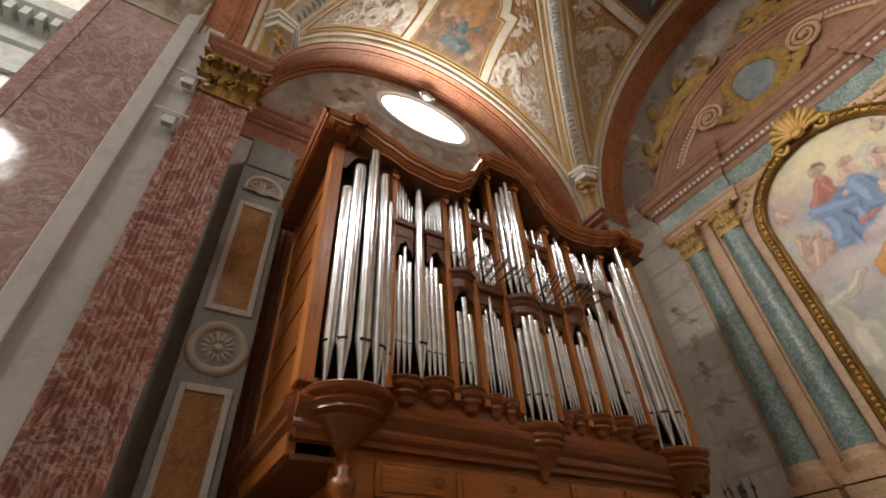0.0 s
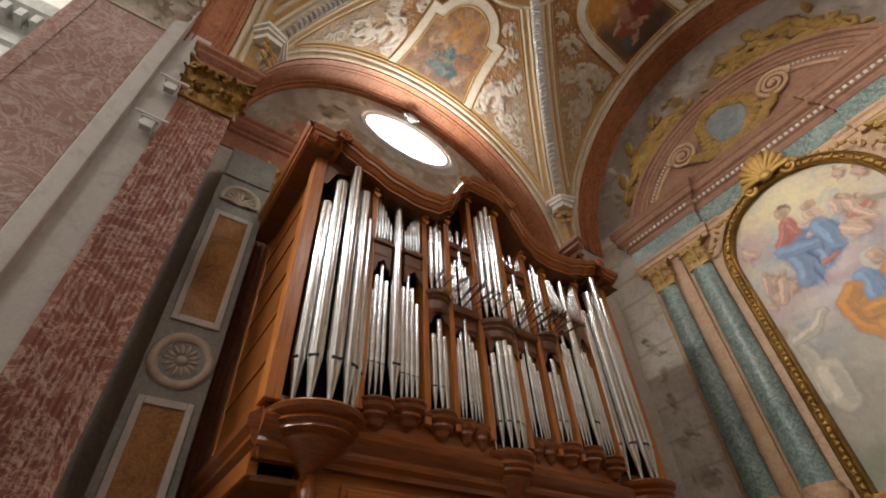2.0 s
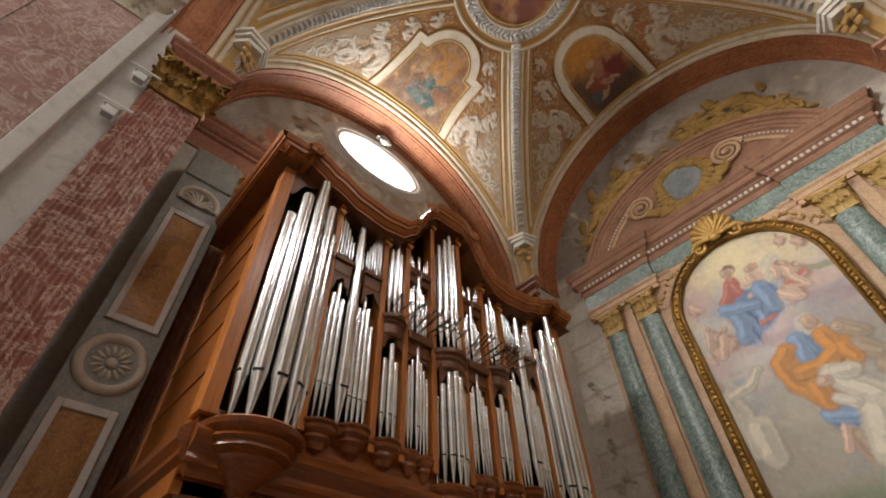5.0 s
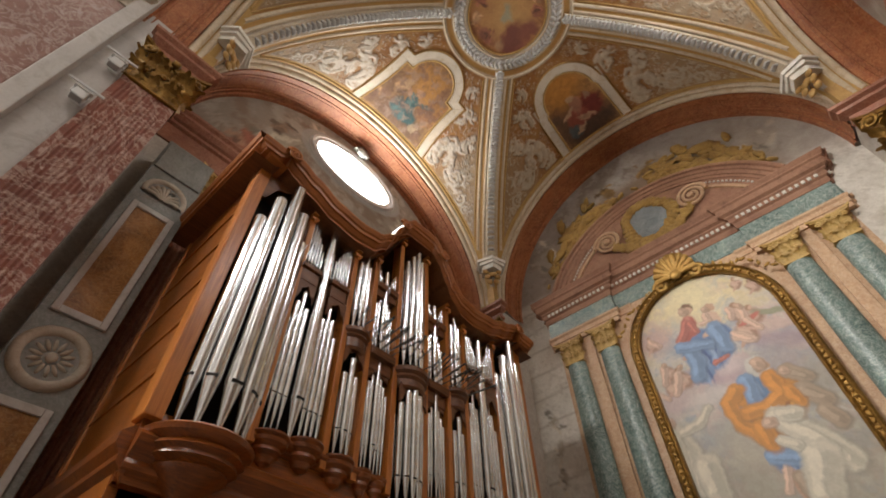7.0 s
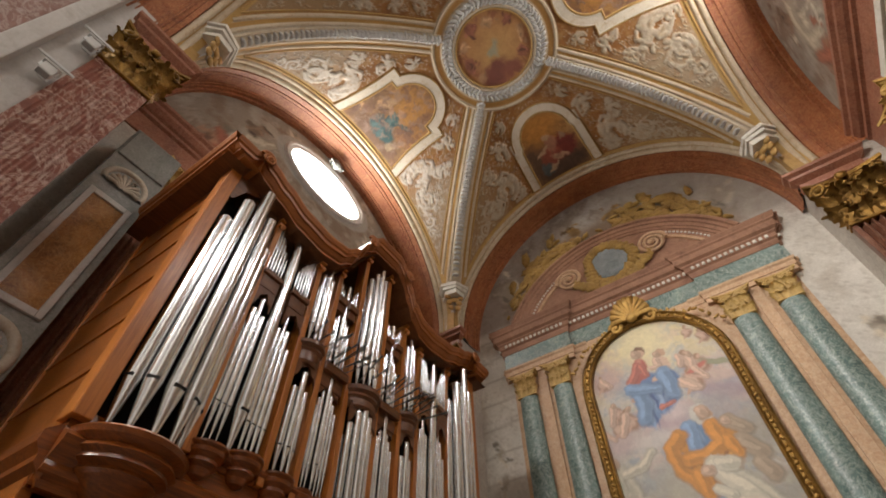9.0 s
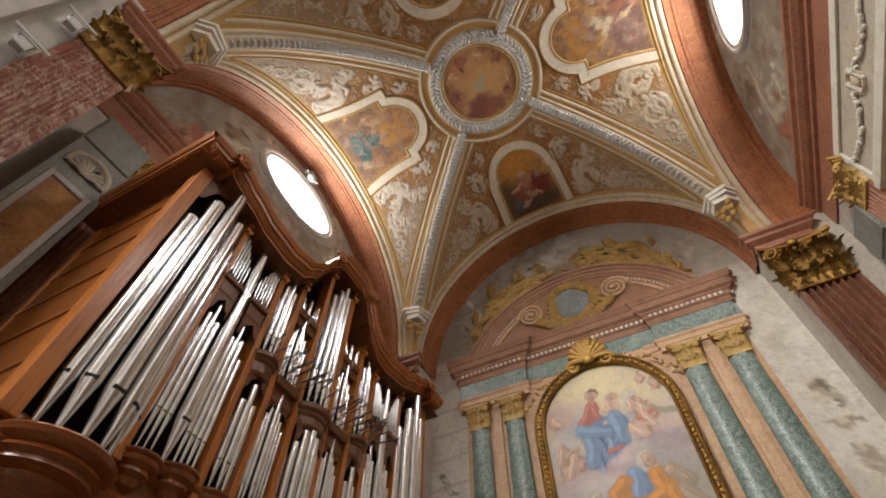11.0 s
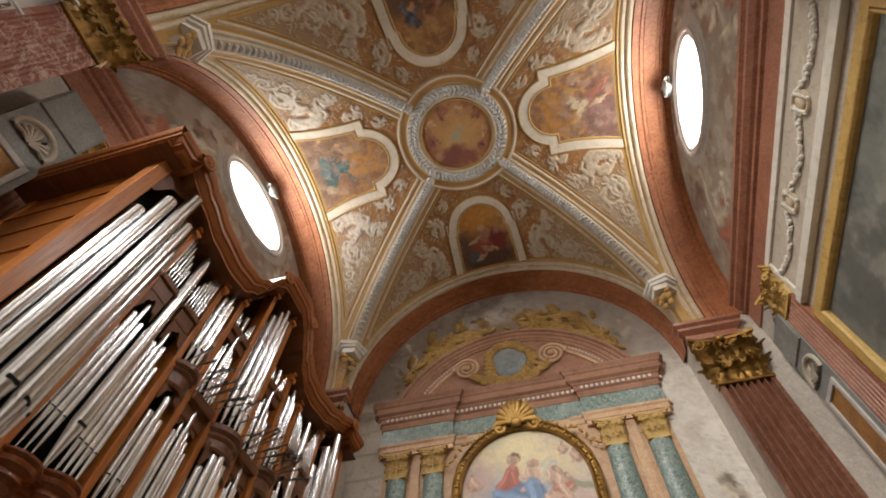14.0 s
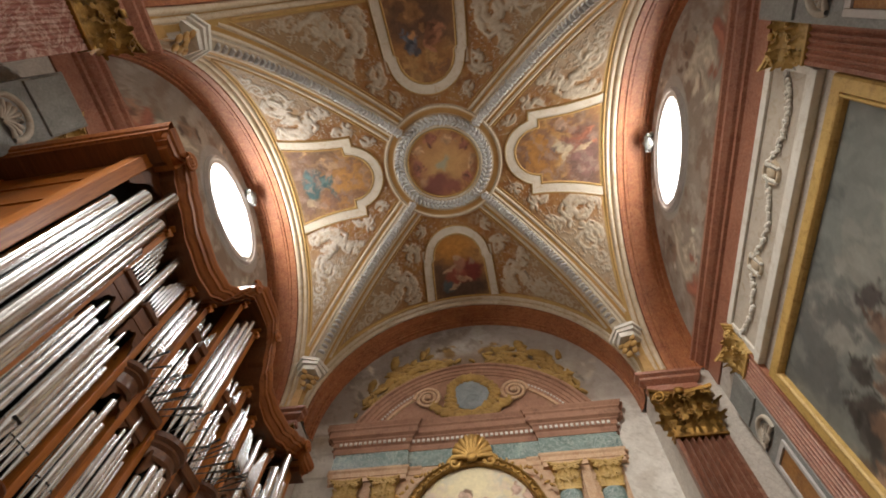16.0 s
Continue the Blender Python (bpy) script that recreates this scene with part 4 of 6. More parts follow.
def capital_shape(w, h, d):
    """Corinthian pilaster capital: face towards -y, foot at z 0, width w."""
    s = Shape()
    s.box(-w / 2 - 0.02, -d - 0.03, 0, w / 2 + 0.02, 0.05, 0.05 * h, 0.012)
    # abacus with hollow sides and pointed corners
    for z0, z1, g in ((0.87 * h, 0.93 * h, 0.1), (0.93 * h, h, 0.15)):
        xs = np.linspace(-1, 1, 11)
        edge = [((w / 2 + g * 1.2) * x, -d - g * (0.25 + 1.1 * x * x)) for x in xs]
        loop = [(-w / 2 - g * 0.6, 0.05)] + edge + [(w / 2 + g * 0.6, 0.05)]
        n = len(loop)
        s.add([(x, y, z) for z in (z0, z1) for x, y in loop], [[i, i + 1, n + i + 1, n + i] for i in range(n - 1)] + [list(range(n))[::-1], [n + i for i in range(n)]])
    bell = 0.8
    rc = random.Random(8)
    s.grid([[(x * (w / 2) * (bell + 0.22 * q * q), -d * (0.75 + 0.35 * q * q), h * (0.03 + 0.85 * q)) for x in np.linspace(-1, 1, 7)] for q in np.linspace(0, 1, 5)])
    for sx in (-1, 1):
        s.grid([[(sx * (w / 2) * (bell + 0.22 * q * q), -d * (0.75 + 0.35 * q * q) * y, h * (0.03 + 0.85 * q)) for y in (1, 0.5, -0.1)] for q in np.linspace(0, 1, 5)])
    for n, z, lh, out in ((4, 0.03, 0.4, 0.0), (3, 0.05, 0.66, -0.02), (4, 0.34, 0.44, -0.03), (2, 0.5, 0.34, -0.05)):
        for i in range(n):
            x = (i + 0.5) / n - 0.5
            leaf(s, Matrix.Translation((x * w * 0.98, -d * 0.85 + out, z * h)) @ Matrix.Rotation(-x * 0.5, 4, "Z") @ Matrix.Rotation(rc.uniform(-0.22, 0.22), 4, "Y"), w / n * (0.9 if n == 4 else 0.6), lh * h * rc.uniform(0.85, 1.12), rc.uniform(0.16, 0.36) * w)
            if n == 3:
                volute(s, Matrix.Translation((x * w * 0.95, -d - rc.uniform(0.08, 0.2) * w, rc.uniform(0.36, 0.6) * h)) @ Matrix.Rotation(rc.uniform(0, 6), 4, "Y"), 0.08 * w, 0.05, 1.3, 0.028 * w)
    for sx in (-1, 1):
        leaf(s, Matrix.Translation((sx * w * 0.46, -d * 0.8, 0.04 * h)) @ Matrix.Rotation(sx * 0.8, 4, "Z"), w * 0.28, 0.46 * h, 0.26 * w)
        leaf(s, Matrix.Translation((sx * w * 0.46, -d * 0.8, 0.1 * h)) @ Matrix.Rotation(sx * 0.8, 4, "Z"), w * 0.2, 0.74 * h, 0.34 * w)
        leaf(s, Matrix.Translation((sx * w * 0.44, -d * 0.3, 0.04 * h)) @ Matrix.Rotation(sx * 1.57, 4, "Z"), w * 0.28, 0.5 * h, 0.26 * w)
        volute(s, Matrix.Translation((sx * w * 0.5, -d - 0.16 * w, 0.76 * h)) @ Matrix.Rotation(sx * 0.6, 4, "Z") @ Matrix.Diagonal((sx, 1, 1, 1)), 0.14 * w, 0.1, 1.8, 0.04 * w)
        volute(s, Matrix.Translation((sx * w * 0.14, -d - 0.1 * w, 0.76 * h)) @ Matrix.Diagonal((-sx, 1, 1, 1)), 0.1 * w, 0.06, 1.6, 0.03 * w)
    s.blob(Matrix.Translation((0, -d - 0.1 * w, 0.94 * h)) @ Matrix.Diagonal((0.1 * w, 0.08 * w, 0.08 * h, 1)), BALL2, 0.5)
    return s


def fluted_shape(w, z0, z1, d, n=7, border=0.06, deep=0.024):
    """Pilaster shaft with round flutes, face towards -y."""
    prof = [(-w / 2, 0.02), (-w / 2, -d), (-w / 2 + border, -d)]
    fw = (w - 2 * border) / n
    for i in range(n):
        x0 = -w / 2 + border + i * fw
        for q in (0.12, 0.25, 0.5, 0.75, 0.88):
            prof.append((x0 + q * fw, -d + deep * math.sin(math.pi * (q - 0.12) / 0.76)))
    prof += [(w / 2 - border, -d), (w / 2, -d), (w / 2, 0.02)]
    return Shape().grid([[(x, y, z) for x, y in prof] for z in (z0, z1)], smooth=False, flip=True)


def profile_band(s, m, x0, x1, prof, returns=True):
    """A moulding along x with the profile (projection, z), mitred round both ends."""
    back = 0.05
    rows = []
    for out, z in prof:
        e = out if returns else 0
        rows.append([m @ Vector(p) for p in ((x0 - e, back, z), (x0 - e, -out, z), (x1 + e, -out, z), (x1 + e, back, z))])
    base = len(s.v)
    s.grid(rows, smooth=False, flip=True)
    n = len(rows)
    s.f += [[base + j for j in range(4)], [base + (n - 1) * 4 + j for j in range(4)][::-1]]
    s.smooth += [False, False]
    return s


IMPOST = [(0.06, 0), (0.06, 0.1), (0.1, 0.13), (0.1, 0.2), (0.05, 0.24), (0.05, 0.34), (0.1, 0.38), (0.17, 0.44), (0.17, 0.52), (0.24, 0.58), (0.24, 0.66), (0.06, 0.68)]


def jamb_pilaster(m, w=0.86, flutes=(11, 0.08, 0.016), stone=REDBRECCIA, label="red breccia fluted pilaster with a gilded leaf capital", foot=9.2, tall=1.08):
    root = group_root("pilaster", (0, 0, 0), label, "pilaster", "jamb pilasters")
    root.matrix_world = m
    part("base", profile_band(Shape(), Matrix.Translation((0, 0, 0)), -w / 2, w / 2, [(0.3, 0), (0.3, 0.7), (0.26, 0.75), (0.26, 0.85), (0.2, 0.9)]), GREYSTONE, root)
    part("shaft", fluted_shape(w, 0.9, foot, 0.14, *flutes), stone, root)
    cap = part("capital", capital_shape(w, tall, 0.16), OLDGILT, root, "dark gilded leaf capital")
    cap.location = (0, 0, foot)
    imp = part("impost_block", profile_band(Shape(), Matrix.Translation((0, 0, foot + tall + 0.02)), -w / 2, w / 2, IMPOST), REDTRIM, root)
    return root


# near corner beside the crossing, both sides, and the jambs of the side arches
for sx in (-1, 1):
    jamb_pilaster(Matrix.Translation((sx * 4.70, -5.08, 0)) @ Matrix.Rotation(math.pi / 2 * -sx, 4, "Z"))
    jamb_pilaster(Matrix.Translation((sx * 5.1, 4.70, 0)), 1.1, (7, 0.07, 0.1), SHADEDBRECCIA, "red breccia deeply fluted pilaster, shade in its colour, with a gilded leaf capital", 8.85, 1.3)

# ---- side walls ----
for k, nm in ((1, "organ"), (3, "picture")):
    T = TURNS[k] @ Matrix.Translation((0, WALL, 0))
    s = profile_band(Shape(), T, -4.7, 4.7, [(0.04, 10.4), (0.04, 10.9), (0.1, 10.94), (0.1, 11.02), (0.16, 11.06), (0.24, 11.16), (0.24, 11.24), (0.3, 11.3), (0.3, 11.38), (0.03, 11.42)], False)
    structure("cornice_" + nm, s, REDTRIM, "red stone cornice under the lunette")
    for sgn in (-1, 1):
        root = group_root("wall_pilaster", (0, 0, 0), "red fluted wall pilaster with a gilded capital", "pilaster", "wall pilasters")
        root.matrix_world = T @ Matrix.Translation((sgn * 3.18, 0, 0))
        part("shaft", fluted_shape(0.7, 0.9, 9.35, 0.12, 6, 0.05, 0.035), REDTRIM, root)
        part("base", profile_band(Shape(), Matrix.Identity(4), -0.35, 0.35, [(0.2, 0), (0.2, 0.75), (0.16, 0.8), (0.14, 0.9)]), GREYSTONE, root)
        cap = part("capital", capital_shape(0.7, 0.85, 0.12), YELLOWGILT, root, "ochre gilded leaf capital")
        cap.location = (0, 0, 9.35)
        part("block", Shape().box(-0.38, -0.2, 10.2, 0.38, 0.02, 10.395, 0.01), REDTRIM, root)
        # narrow panelled field between pilaster and jamb
        root = group_root("wall_panel", (0, 0, 0), "blue-grey marble wall panel with orange insets, shell and rosette", "wall panel", "wall panels")
        root.matrix_world = T @ Matrix.Translation((sgn * 3.97, -0.66 if sgn * (2 - k) < 0 else -0.12, -0.18))
        part("slab", Shape().box(-0.45, -0.03, 0.18, 0.45, 0.67 if sgn * (2 - k) < 0 else 0.13, 9.86, 0.012), GREYSTONE, root)
        part("top_slab", Shape().box(-0.42, -0.07, 9.02, 0.42, 0.0, 9.8, 0.015), GREYSTONE, root)
        for z0, z1, nm2 in ((5.88, 7.98, "upper"), (2.1, 4.52, "lower")):
            fr = Shape()
            for x0, a0, x1, a1 in ((-0.34, z0 - 0.1, -0.25, z1 + 0.1), (0.25, z0 - 0.1, 0.34, z1 + 0.1), (-0.25, z0 - 0.1, 0.25, z0), (-0.25, z1, 0.25, z1 + 0.1)):
                fr.box(x0, -0.075, a0, x1, -0.025, a1, 0.012)
            f_ = part("panel_frame", fr, GREYPLASTER, root)
            part("inset", Shape().box(-0.255, -0.04, z0 - 0.005, 0.255, -0.02, z1 + 0.005), YELLOWMARBLE, f_, "orange veined marble inset")
        ros = Shape()
        ring = [Vector((0.36 * math.cos(q), -0.03, 5.2 + 0.36 * math.sin(q))) for q in np.linspace(0, 2 * math.pi, 33)[:-1]]
        ros.sweep(ring, [Vector((0, -1, 0))] * 32, [(-0.07, -0.01), (-0.05, 0.05), (0.02, 0.07), (0.06, 0.03), (0.07, -0.01)], closed=True, smooth=True)
        for i in range(14):
            q = 2 * math.pi * i / 14
            ros.blob(Matrix.Translation((0.17 * math.cos(q), -0.035, 5.2 + 0.17 * math.sin(q))) @ Matrix.Rotation(-q, 4, "Y") @ Matrix.Diagonal((0.09, 0.025, 0.03, 1)), BALL1)
        ros.blob(Matrix.Translation((0, -0.04, 5.2)) @ Matrix.Diagonal((0.07, 0.05, 0.07, 1)), BALL2)
        part("rosette", ros, STUCCOGREY, root, "pale carved rosette in a round frame")
        sh = Shape()
        arc = [Vector((0.33 * math.cos(q), -0.03, 8.5 + 0.3 * math.sin(q))) for q in np.linspace(-0.4, math.pi + 0.4, 24)]
        sh.sweep(arc, [Vector((0, -1, 0))] * 24, [(-0.05, -0.01), (-0.03, 0.05), (0.03, 0.05), (0.05, -0.01)], smooth=True)
        for i in range(9):
            q = math.pi * (0.06 + 0.88 * i / 8)
            sh.tube([(0.02 * math.cos(q), -0.06, 8.36 + 0.02 * math.sin(q)), (0.15 * math.cos(q), -0.1, 8.36 + 0.15 * math.sin(q)), (0.27 * math.cos(q), -0.05, 8.36 + 0.3 * math.sin(q))], 0.015, 6, 0.042)
        part("shell", sh, STUCCOGREY, root, "pale carved shell under a round arch")
    # frieze with garlands
    fz = group_root("frieze", (0, 0, 0), "grey and white stucco frieze with hanging garlands", "frieze")
    fz.matrix_world = T
    part("field", Shape().box(-2.8, -0.02, 9.0, 2.8, 0.02, 10.39), STUCCOGREY, fz)
    fm = Shape()
    for z0, z1, d in ((9.0, 9.16, 0.14), (9.16, 9.3, 0.08), (10.22, 10.39, 0.07)):
        fm.box(-2.8, -d, z0, 2.8, 0.0, z1, 0.015)
    for x in (-2.74, 2.74):
        fm.box(x - 0.06, -0.07, 9.3, x + 0.06, 0.0, 10.22, 0.012)
    part("moulding", fm, WHITE, fz)
    for i in range(3):
        gshape = Shape()
        r3 = random.Random(i)
        for j in range(46):
            q = j / 45 * 2 - 1
            gshape.blob(Matrix.Translation((-1.9 + 1.9 * i + 0.78 * q, -0.05, 9.62 + 0.24 * q * q + r3.uniform(-0.05, 0.05))) @ Euler((r3.uniform(0, 3), r3.uniform(0, 3), 0)).to_matrix().to_4x4() @ Matrix.Diagonal((0.06, 0.035, 0.042, 1)), BALL1, 0.3, j)
        for sx in (-1, 1):
            for j in range(8):
                gshape.blob(Matrix.Translation((-1.9 + 1.9 * i + sx * 0.82, -0.05, 9.95 - j * 0.05)) @ Matrix.Diagonal((0.07 - j * 0.004, 0.04, 0.05, 1)), BALL1, 0.3, j)
        tagged(part("garland", gshape, WHITE, fz, "white stucco garland"), kind="stuff")
        ringp = [Vector((-0.95 + 1.9 * i + 0.2 * math.cos(q), -0.02, 9.78 + 0.22 * math.sin(q))) for q in np.linspace(0, 2 * math.pi, 21)[:-1]]
        if i < 2:
            part("roundel", Shape().sweep(ringp, [Vector((0, -1, 0))] * 20, [(-0.04, -0.01), (-0.02, 0.05), (0.02, 0.05), (0.04, -0.01)], closed=True, smooth=True).blob(Matrix.Translation((-0.95 + 1.9 * i, -0.03, 9.78)) @ Matrix.Diagonal((0.12, 0.05, 0.14, 1)), BALL2, 0.3), STUCCO, fz)
    # oval window: stone surround, keystone boss, glazing
    win = tagged(group_root("window_" + str(1 if k == 1 else 2), (0, 0, 0), "oval window with a moulded grey surround, bright daylight outside", "window"), kind="structure")
    win.matrix_world = T
    ell = [Vector((1.62 * math.cos(q), 0, 14.2 + 0.9 * math.sin(q))) for q in np.linspace(0, 2 * math.pi, 97)[:-1]]
    part("window_frame", Shape().sweep(ell, [Vector((0, -1, 0))] * 96, [(-0.17, -0.01), (-0.15, 0.05), (-0.06, 0.06), (-0.03, 0.09), (0.04, 0.09), (0.07, 0.03), (0.09, 0.02), (0.09, -0.2)], closed=True), GREYPLASTER, win)
    boss = Shape()
    boss.blob(Matrix.Translation((0, -0.2, 15.26)) @ Matrix.Diagonal((0.17, 0.15, 0.2, 1)), BALL2, 0.35, 3)
    for sx in (-1, 1):
        volute(boss, Matrix.Translation((sx * 0.12, -0.24, 15.22)) @ Matrix.Diagonal((sx, 1, 1, 1)), 0.13, 0.08, 1.6, 0.04)
        boss.blob(Matrix.Translation((sx * 0.2, -0.12, 15.3)) @ Matrix.Diagonal((0.12, 0.07, 0.08, 1)), BALL1, 0.3)
    part("keystone", boss, GREYSTONE, win, "grey carved keystone boss")
    pane = Shape()
    pane.add([(1.58 * math.cos(q), 0.24, 14.2 + 0.87 * math.sin(q)) for q in np.linspace(0, 2 * math.pi, 65)[:-1]], [list(range(64))])
    part("pane", pane, DAYLIGHT, win, "white blown-out daylight")

# great painting on the picture wall
T = TURNS[3] @ Matrix.Translation((0, WALL, 0))
root = group_root("wall_painting", (0, 0, 0), "large dark oil painting in an ochre and gold frame", "painting")
root.matrix_world = T
fr, fil = Shape(), Shape()


def rect_frame(shape, x0, z0, x1, z1, prof):
    """prof: (inset outwards, projection) mitred round a rectangle on a wall facing -y."""
    rows = []
    for e, d in prof:
        rows.append([(x0 - e, -d, z0 - e), (x0 - e, -d, z1 + e), (x1 + e, -d, z1 + e), (x1 + e, -d, z0 - e)])
    shape.grid(rows, smooth=False, wrap=True)


rect_frame(fr, -2.5, 3.3, 2.5, 8.42, [(0.06, 0.05), (0.08, 0.12), (0.26, 0.12), (0.29, 0.08), (0.3, -0.01)])
rect_frame(fil, -2.5, 3.3, 2.5, 8.42, [(-0.01, 0.02), (0.0, 0.1), (0.03, 0.14), (0.055, 0.13), (0.065, 0.03)])
part("frame", fr, YELLOWGILT, root, "broad ochre gilded frame")
part("gold_fillet", fil, YELLOWGILT, root, "bright gold inner fillet")
nu, nw = 110, 110
u, w = [q.ravel() for q in np.meshgrid(np.linspace(-2.5, 2.5, nu), np.linspace(3.3, 8.42, nw), indexing="ij")]
me = Shape().grid([[(u[i * nw + j], -0.03, w[i * nw + j]) for j in range(nw)] for i in range(nu)]).mesh("canvas")
p = Paint(u, w, (0.19, 0.2, 0.18), 51.0, 0.2, 1.0)
p.clouds((0.3, 0.29, 0.25), 52.0, 0.6, 0.0, 0.8).clouds((0.1, 0.105, 0.1), 55.0, 0.8, 0.05, 0.8)
for i in range(12):
    p.mass(-2.3 + 0.42 * i, 5.9 + 0.7 * math.sin(i * 2.1), 0.6, ((0.34, 0.22, 0.15), (0.06, 0.055, 0.05), (0.26, 0.11, 0.07), (0.3, 0.28, 0.22))[i % 4], 300 + i, 14)
for cu, cw, sz, col in ((-1.16, 6.94, 0.42, (0.045, 0.04, 0.035)), (-1.6, 6.62, 0.45, (0.05, 0.042, 0.036)), (-1.8, 6.25, 0.45, (0.2, 0.12, 0.08)), (-0.3, 7.0, 0.36, (0.19, 0.12, 0.085)), (0.05, 7.3, 0.32, (0.06, 0.05, 0.045)), (-1.35, 6.2, 0.4, (0.24, 0.15, 0.1)), (0.6, 6.6, 0.5, (0.05, 0.045, 0.04)), (-0.7, 6.4, 0.45, (0.14, 0.09, 0.07))):
    p.mass(cu, cw, sz, col, 340 + int(cu * 20), 10)
p.brushwork(57.0, 2.2, 0.18)
set_paint(me, p.c)
part("canvas", me, CANVAS, root, "dark grey clouded canvas with brown masses")

# ---- pier of the crossing beside the open arch ----
s = Shape().box(-6.7, -6.2, 0, -4.66, -5.5, 12.6, 0.01)
s.box(-6.7, -6.23, 0, -4.44, -5.98, 12.6, 0.02)
structure("pier_return", s, GREYPLASTER, "grey plastered return of the crossing pier")
root = group_root("crossing_pier", (0, 0, 0), "polished pink marble pier with a white carved capital", "pier")
part("shaft", Shape().box(-6.7, -7.45, 0, -4.5, -6.24, 10.75, 0.02).box(-6.7, -7.62, 0, -4.64, -7.44, 10.75, 0.02), PINK, root)
trim = Shape().box(-4.508, -7.36, 0.0, -4.478, -7.31, 10.7, 0.006)
part("edge_strip", trim, PINK, root)
cap = part("capital", capital_shape(1.3, 1.5, 0.25), STUCCOGREY, root, "white carved leaf capital")
cap.matrix_world = Matrix.Translation((-4.75, -6.85, 10.75)) @ Matrix.Rotation(math.pi / 2, 4, "Z")
part("abacus", profile_band(Shape(), Matrix.Translation((-4.8, -7.0, 12.25)) @ Matrix.Rotation(math.pi / 2, 4, "Z"), -1.2, 1.1, [(0.1, 0), (0.2, 0.1), (0.2, 0.3), (0.4, 0.5), (0.5, 0.9)]), GREYPLASTER, root)

# far entablature of the crossing, seen past the pier
s = profile_band(Shape(), Matrix.Translation((-11.9, -13, 0)) @ Matrix.Rotation(math.pi / 2, 4, "Z"), -9, 8, [(0.1, 16.0), (0.1, 17.2), (0.25, 17.3), (0.25, 17.9), (0.5, 18.05), (0.5, 18.4), (0.9, 18.6), (1.0, 19.1)], False)
for i in range(40):
    y = -21 + i * 0.42
    s.box(-11.7, y, 17.95, -11.0, y + 0.22, 18.38, 0.02)
structure("entablature_crossing", s, GREYSTONE, "grey entablature with brackets along the crossing")

win = tagged(group_root("window_3", (11.98, -15.2, 19.5), "tall clerestory window of the crossing, bright daylight", "window"), kind="structure")
part("window_frame", Shape().box(-0.12, -0.9, -1.85, 0.0, -0.7, 1.85, 0.02).box(-0.12, 0.7, -1.85, 0.0, 0.9, 1.85, 0.02).box(-0.12, -0.7, -1.85, 0.0, 0.7, -1.65, 0.02).box(-0.12, -0.7, 1.65, 0.0, 0.7, 1.85, 0.02), GREYPLASTER, win)
part("pane", Shape().box(-0.04, -0.7, -1.65, -0.02, 0.7, 1.65), DAYLIGHT, win)

# two lamp arms on the pier
for z, y in ((9.3, -5.66), (8.2, -5.64)):
    root = group_root("floodlight", (-4.66, y, z), "small white floodlight on a wall bracket, switched off", "floodlight", "pier floodlights")
    part("bracket", Shape().box(0, -0.03, -0.03, 0.26, 0.03, 0.03, 0.006).box(0, -0.07, -0.1, 0.02, 0.07, 0.1, 0.005), WHITEMETAL, root)
    head = part("head", Shape().box(0.16, -0.09, -0.24, 0.28, 0.09, -0.06, 0.02).box(0.15, -0.12, -0.07, 0.3, 0.12, -0.045, 0.006), WHITEMETAL, root)
    part("yoke", Shape().box(0.28, -0.24, -0.02, 0.31, 0.24, 0.02, 0.005).tube([(0.22, -0.11, 0.0), (0.22, -0.11, -0.16)], 0.014).tube([(0.22, 0.11, 0.0), (0.22, 0.11, -0.16)], 0.014).tube([(0.22, -0.11, 0.0), (0.22, 0.11, 0.0)], 0.014), WHITEMETAL, root)
    part("lens", Shape().box(0.17, -0.075, -0.252, 0.27, 0.075, -0.241), LENS, head)

# ---- altar ----
AY = ALTAR_WALL
T = Matrix.Translation((0, AY, 0))
root = group_root("altar_aedicule", (0, 0, 0), "painted marble altar surround with green columns and a brown cornice", "altar")
root.matrix_world = T @ Matrix.Diagonal((1, 0.6, 0.972, 1))


def column_shape(r0, r1, z0, z1):
    prof = []
    for q in np.linspace(0, 1, 9):
        prof.append((r0 + (r1 - r0) * q ** 1.6, z0 + (z1 - z0) * q))
    return Shape().lathe(prof, 20, (0, -0.08), math.pi, 2 * math.pi)


part("back_panel", Shape().box(-3.62, -0.04, 3.0, 3.62, 0.02, 10.15), PEACH, root)
for x in (-3.22, -2.25, 2.25, 3.22):
    col = part("column", column_shape(0.29, 0.255, 3.95, 9.02), GREENMARBLE, root, "green mottled marble half column")
    col.location = (x, -0.04, 0)
    cb = part("column_base", Shape().lathe([(0.37, 3.6), (0.37, 3.7), (0.4, 3.76), (0.37, 3.82), (0.31, 3.86), (0.34, 3.9), (0.31, 3.96)], 20, (0, -0.08), math.pi, 2 * math.pi).box(-0.4, -0.46, 3.45, 0.4, 0.0, 3.6, 0.01), PEACH, root)
    cb.location = (x, -0.02, 0)
    cap = part("capital", capital_shape(0.5, 0.72, 0.28), YELLOWGILT, root, "gilded leaf capital")
    cap.location = (x, -0.06, 9.02)
    pier_ = part("pedestal", Shape().box(x - 0.42, -0.5, 1.2, x + 0.42, 0.0, 3.42, 0.02), PEACH, root)
for x in (-2.735, 2.735):
    part("pilaster_strip", Shape().box(x - 0.12, -0.14, 3.5, x + 0.12, -0.02, 9.74, 0.012), PEACH, root)


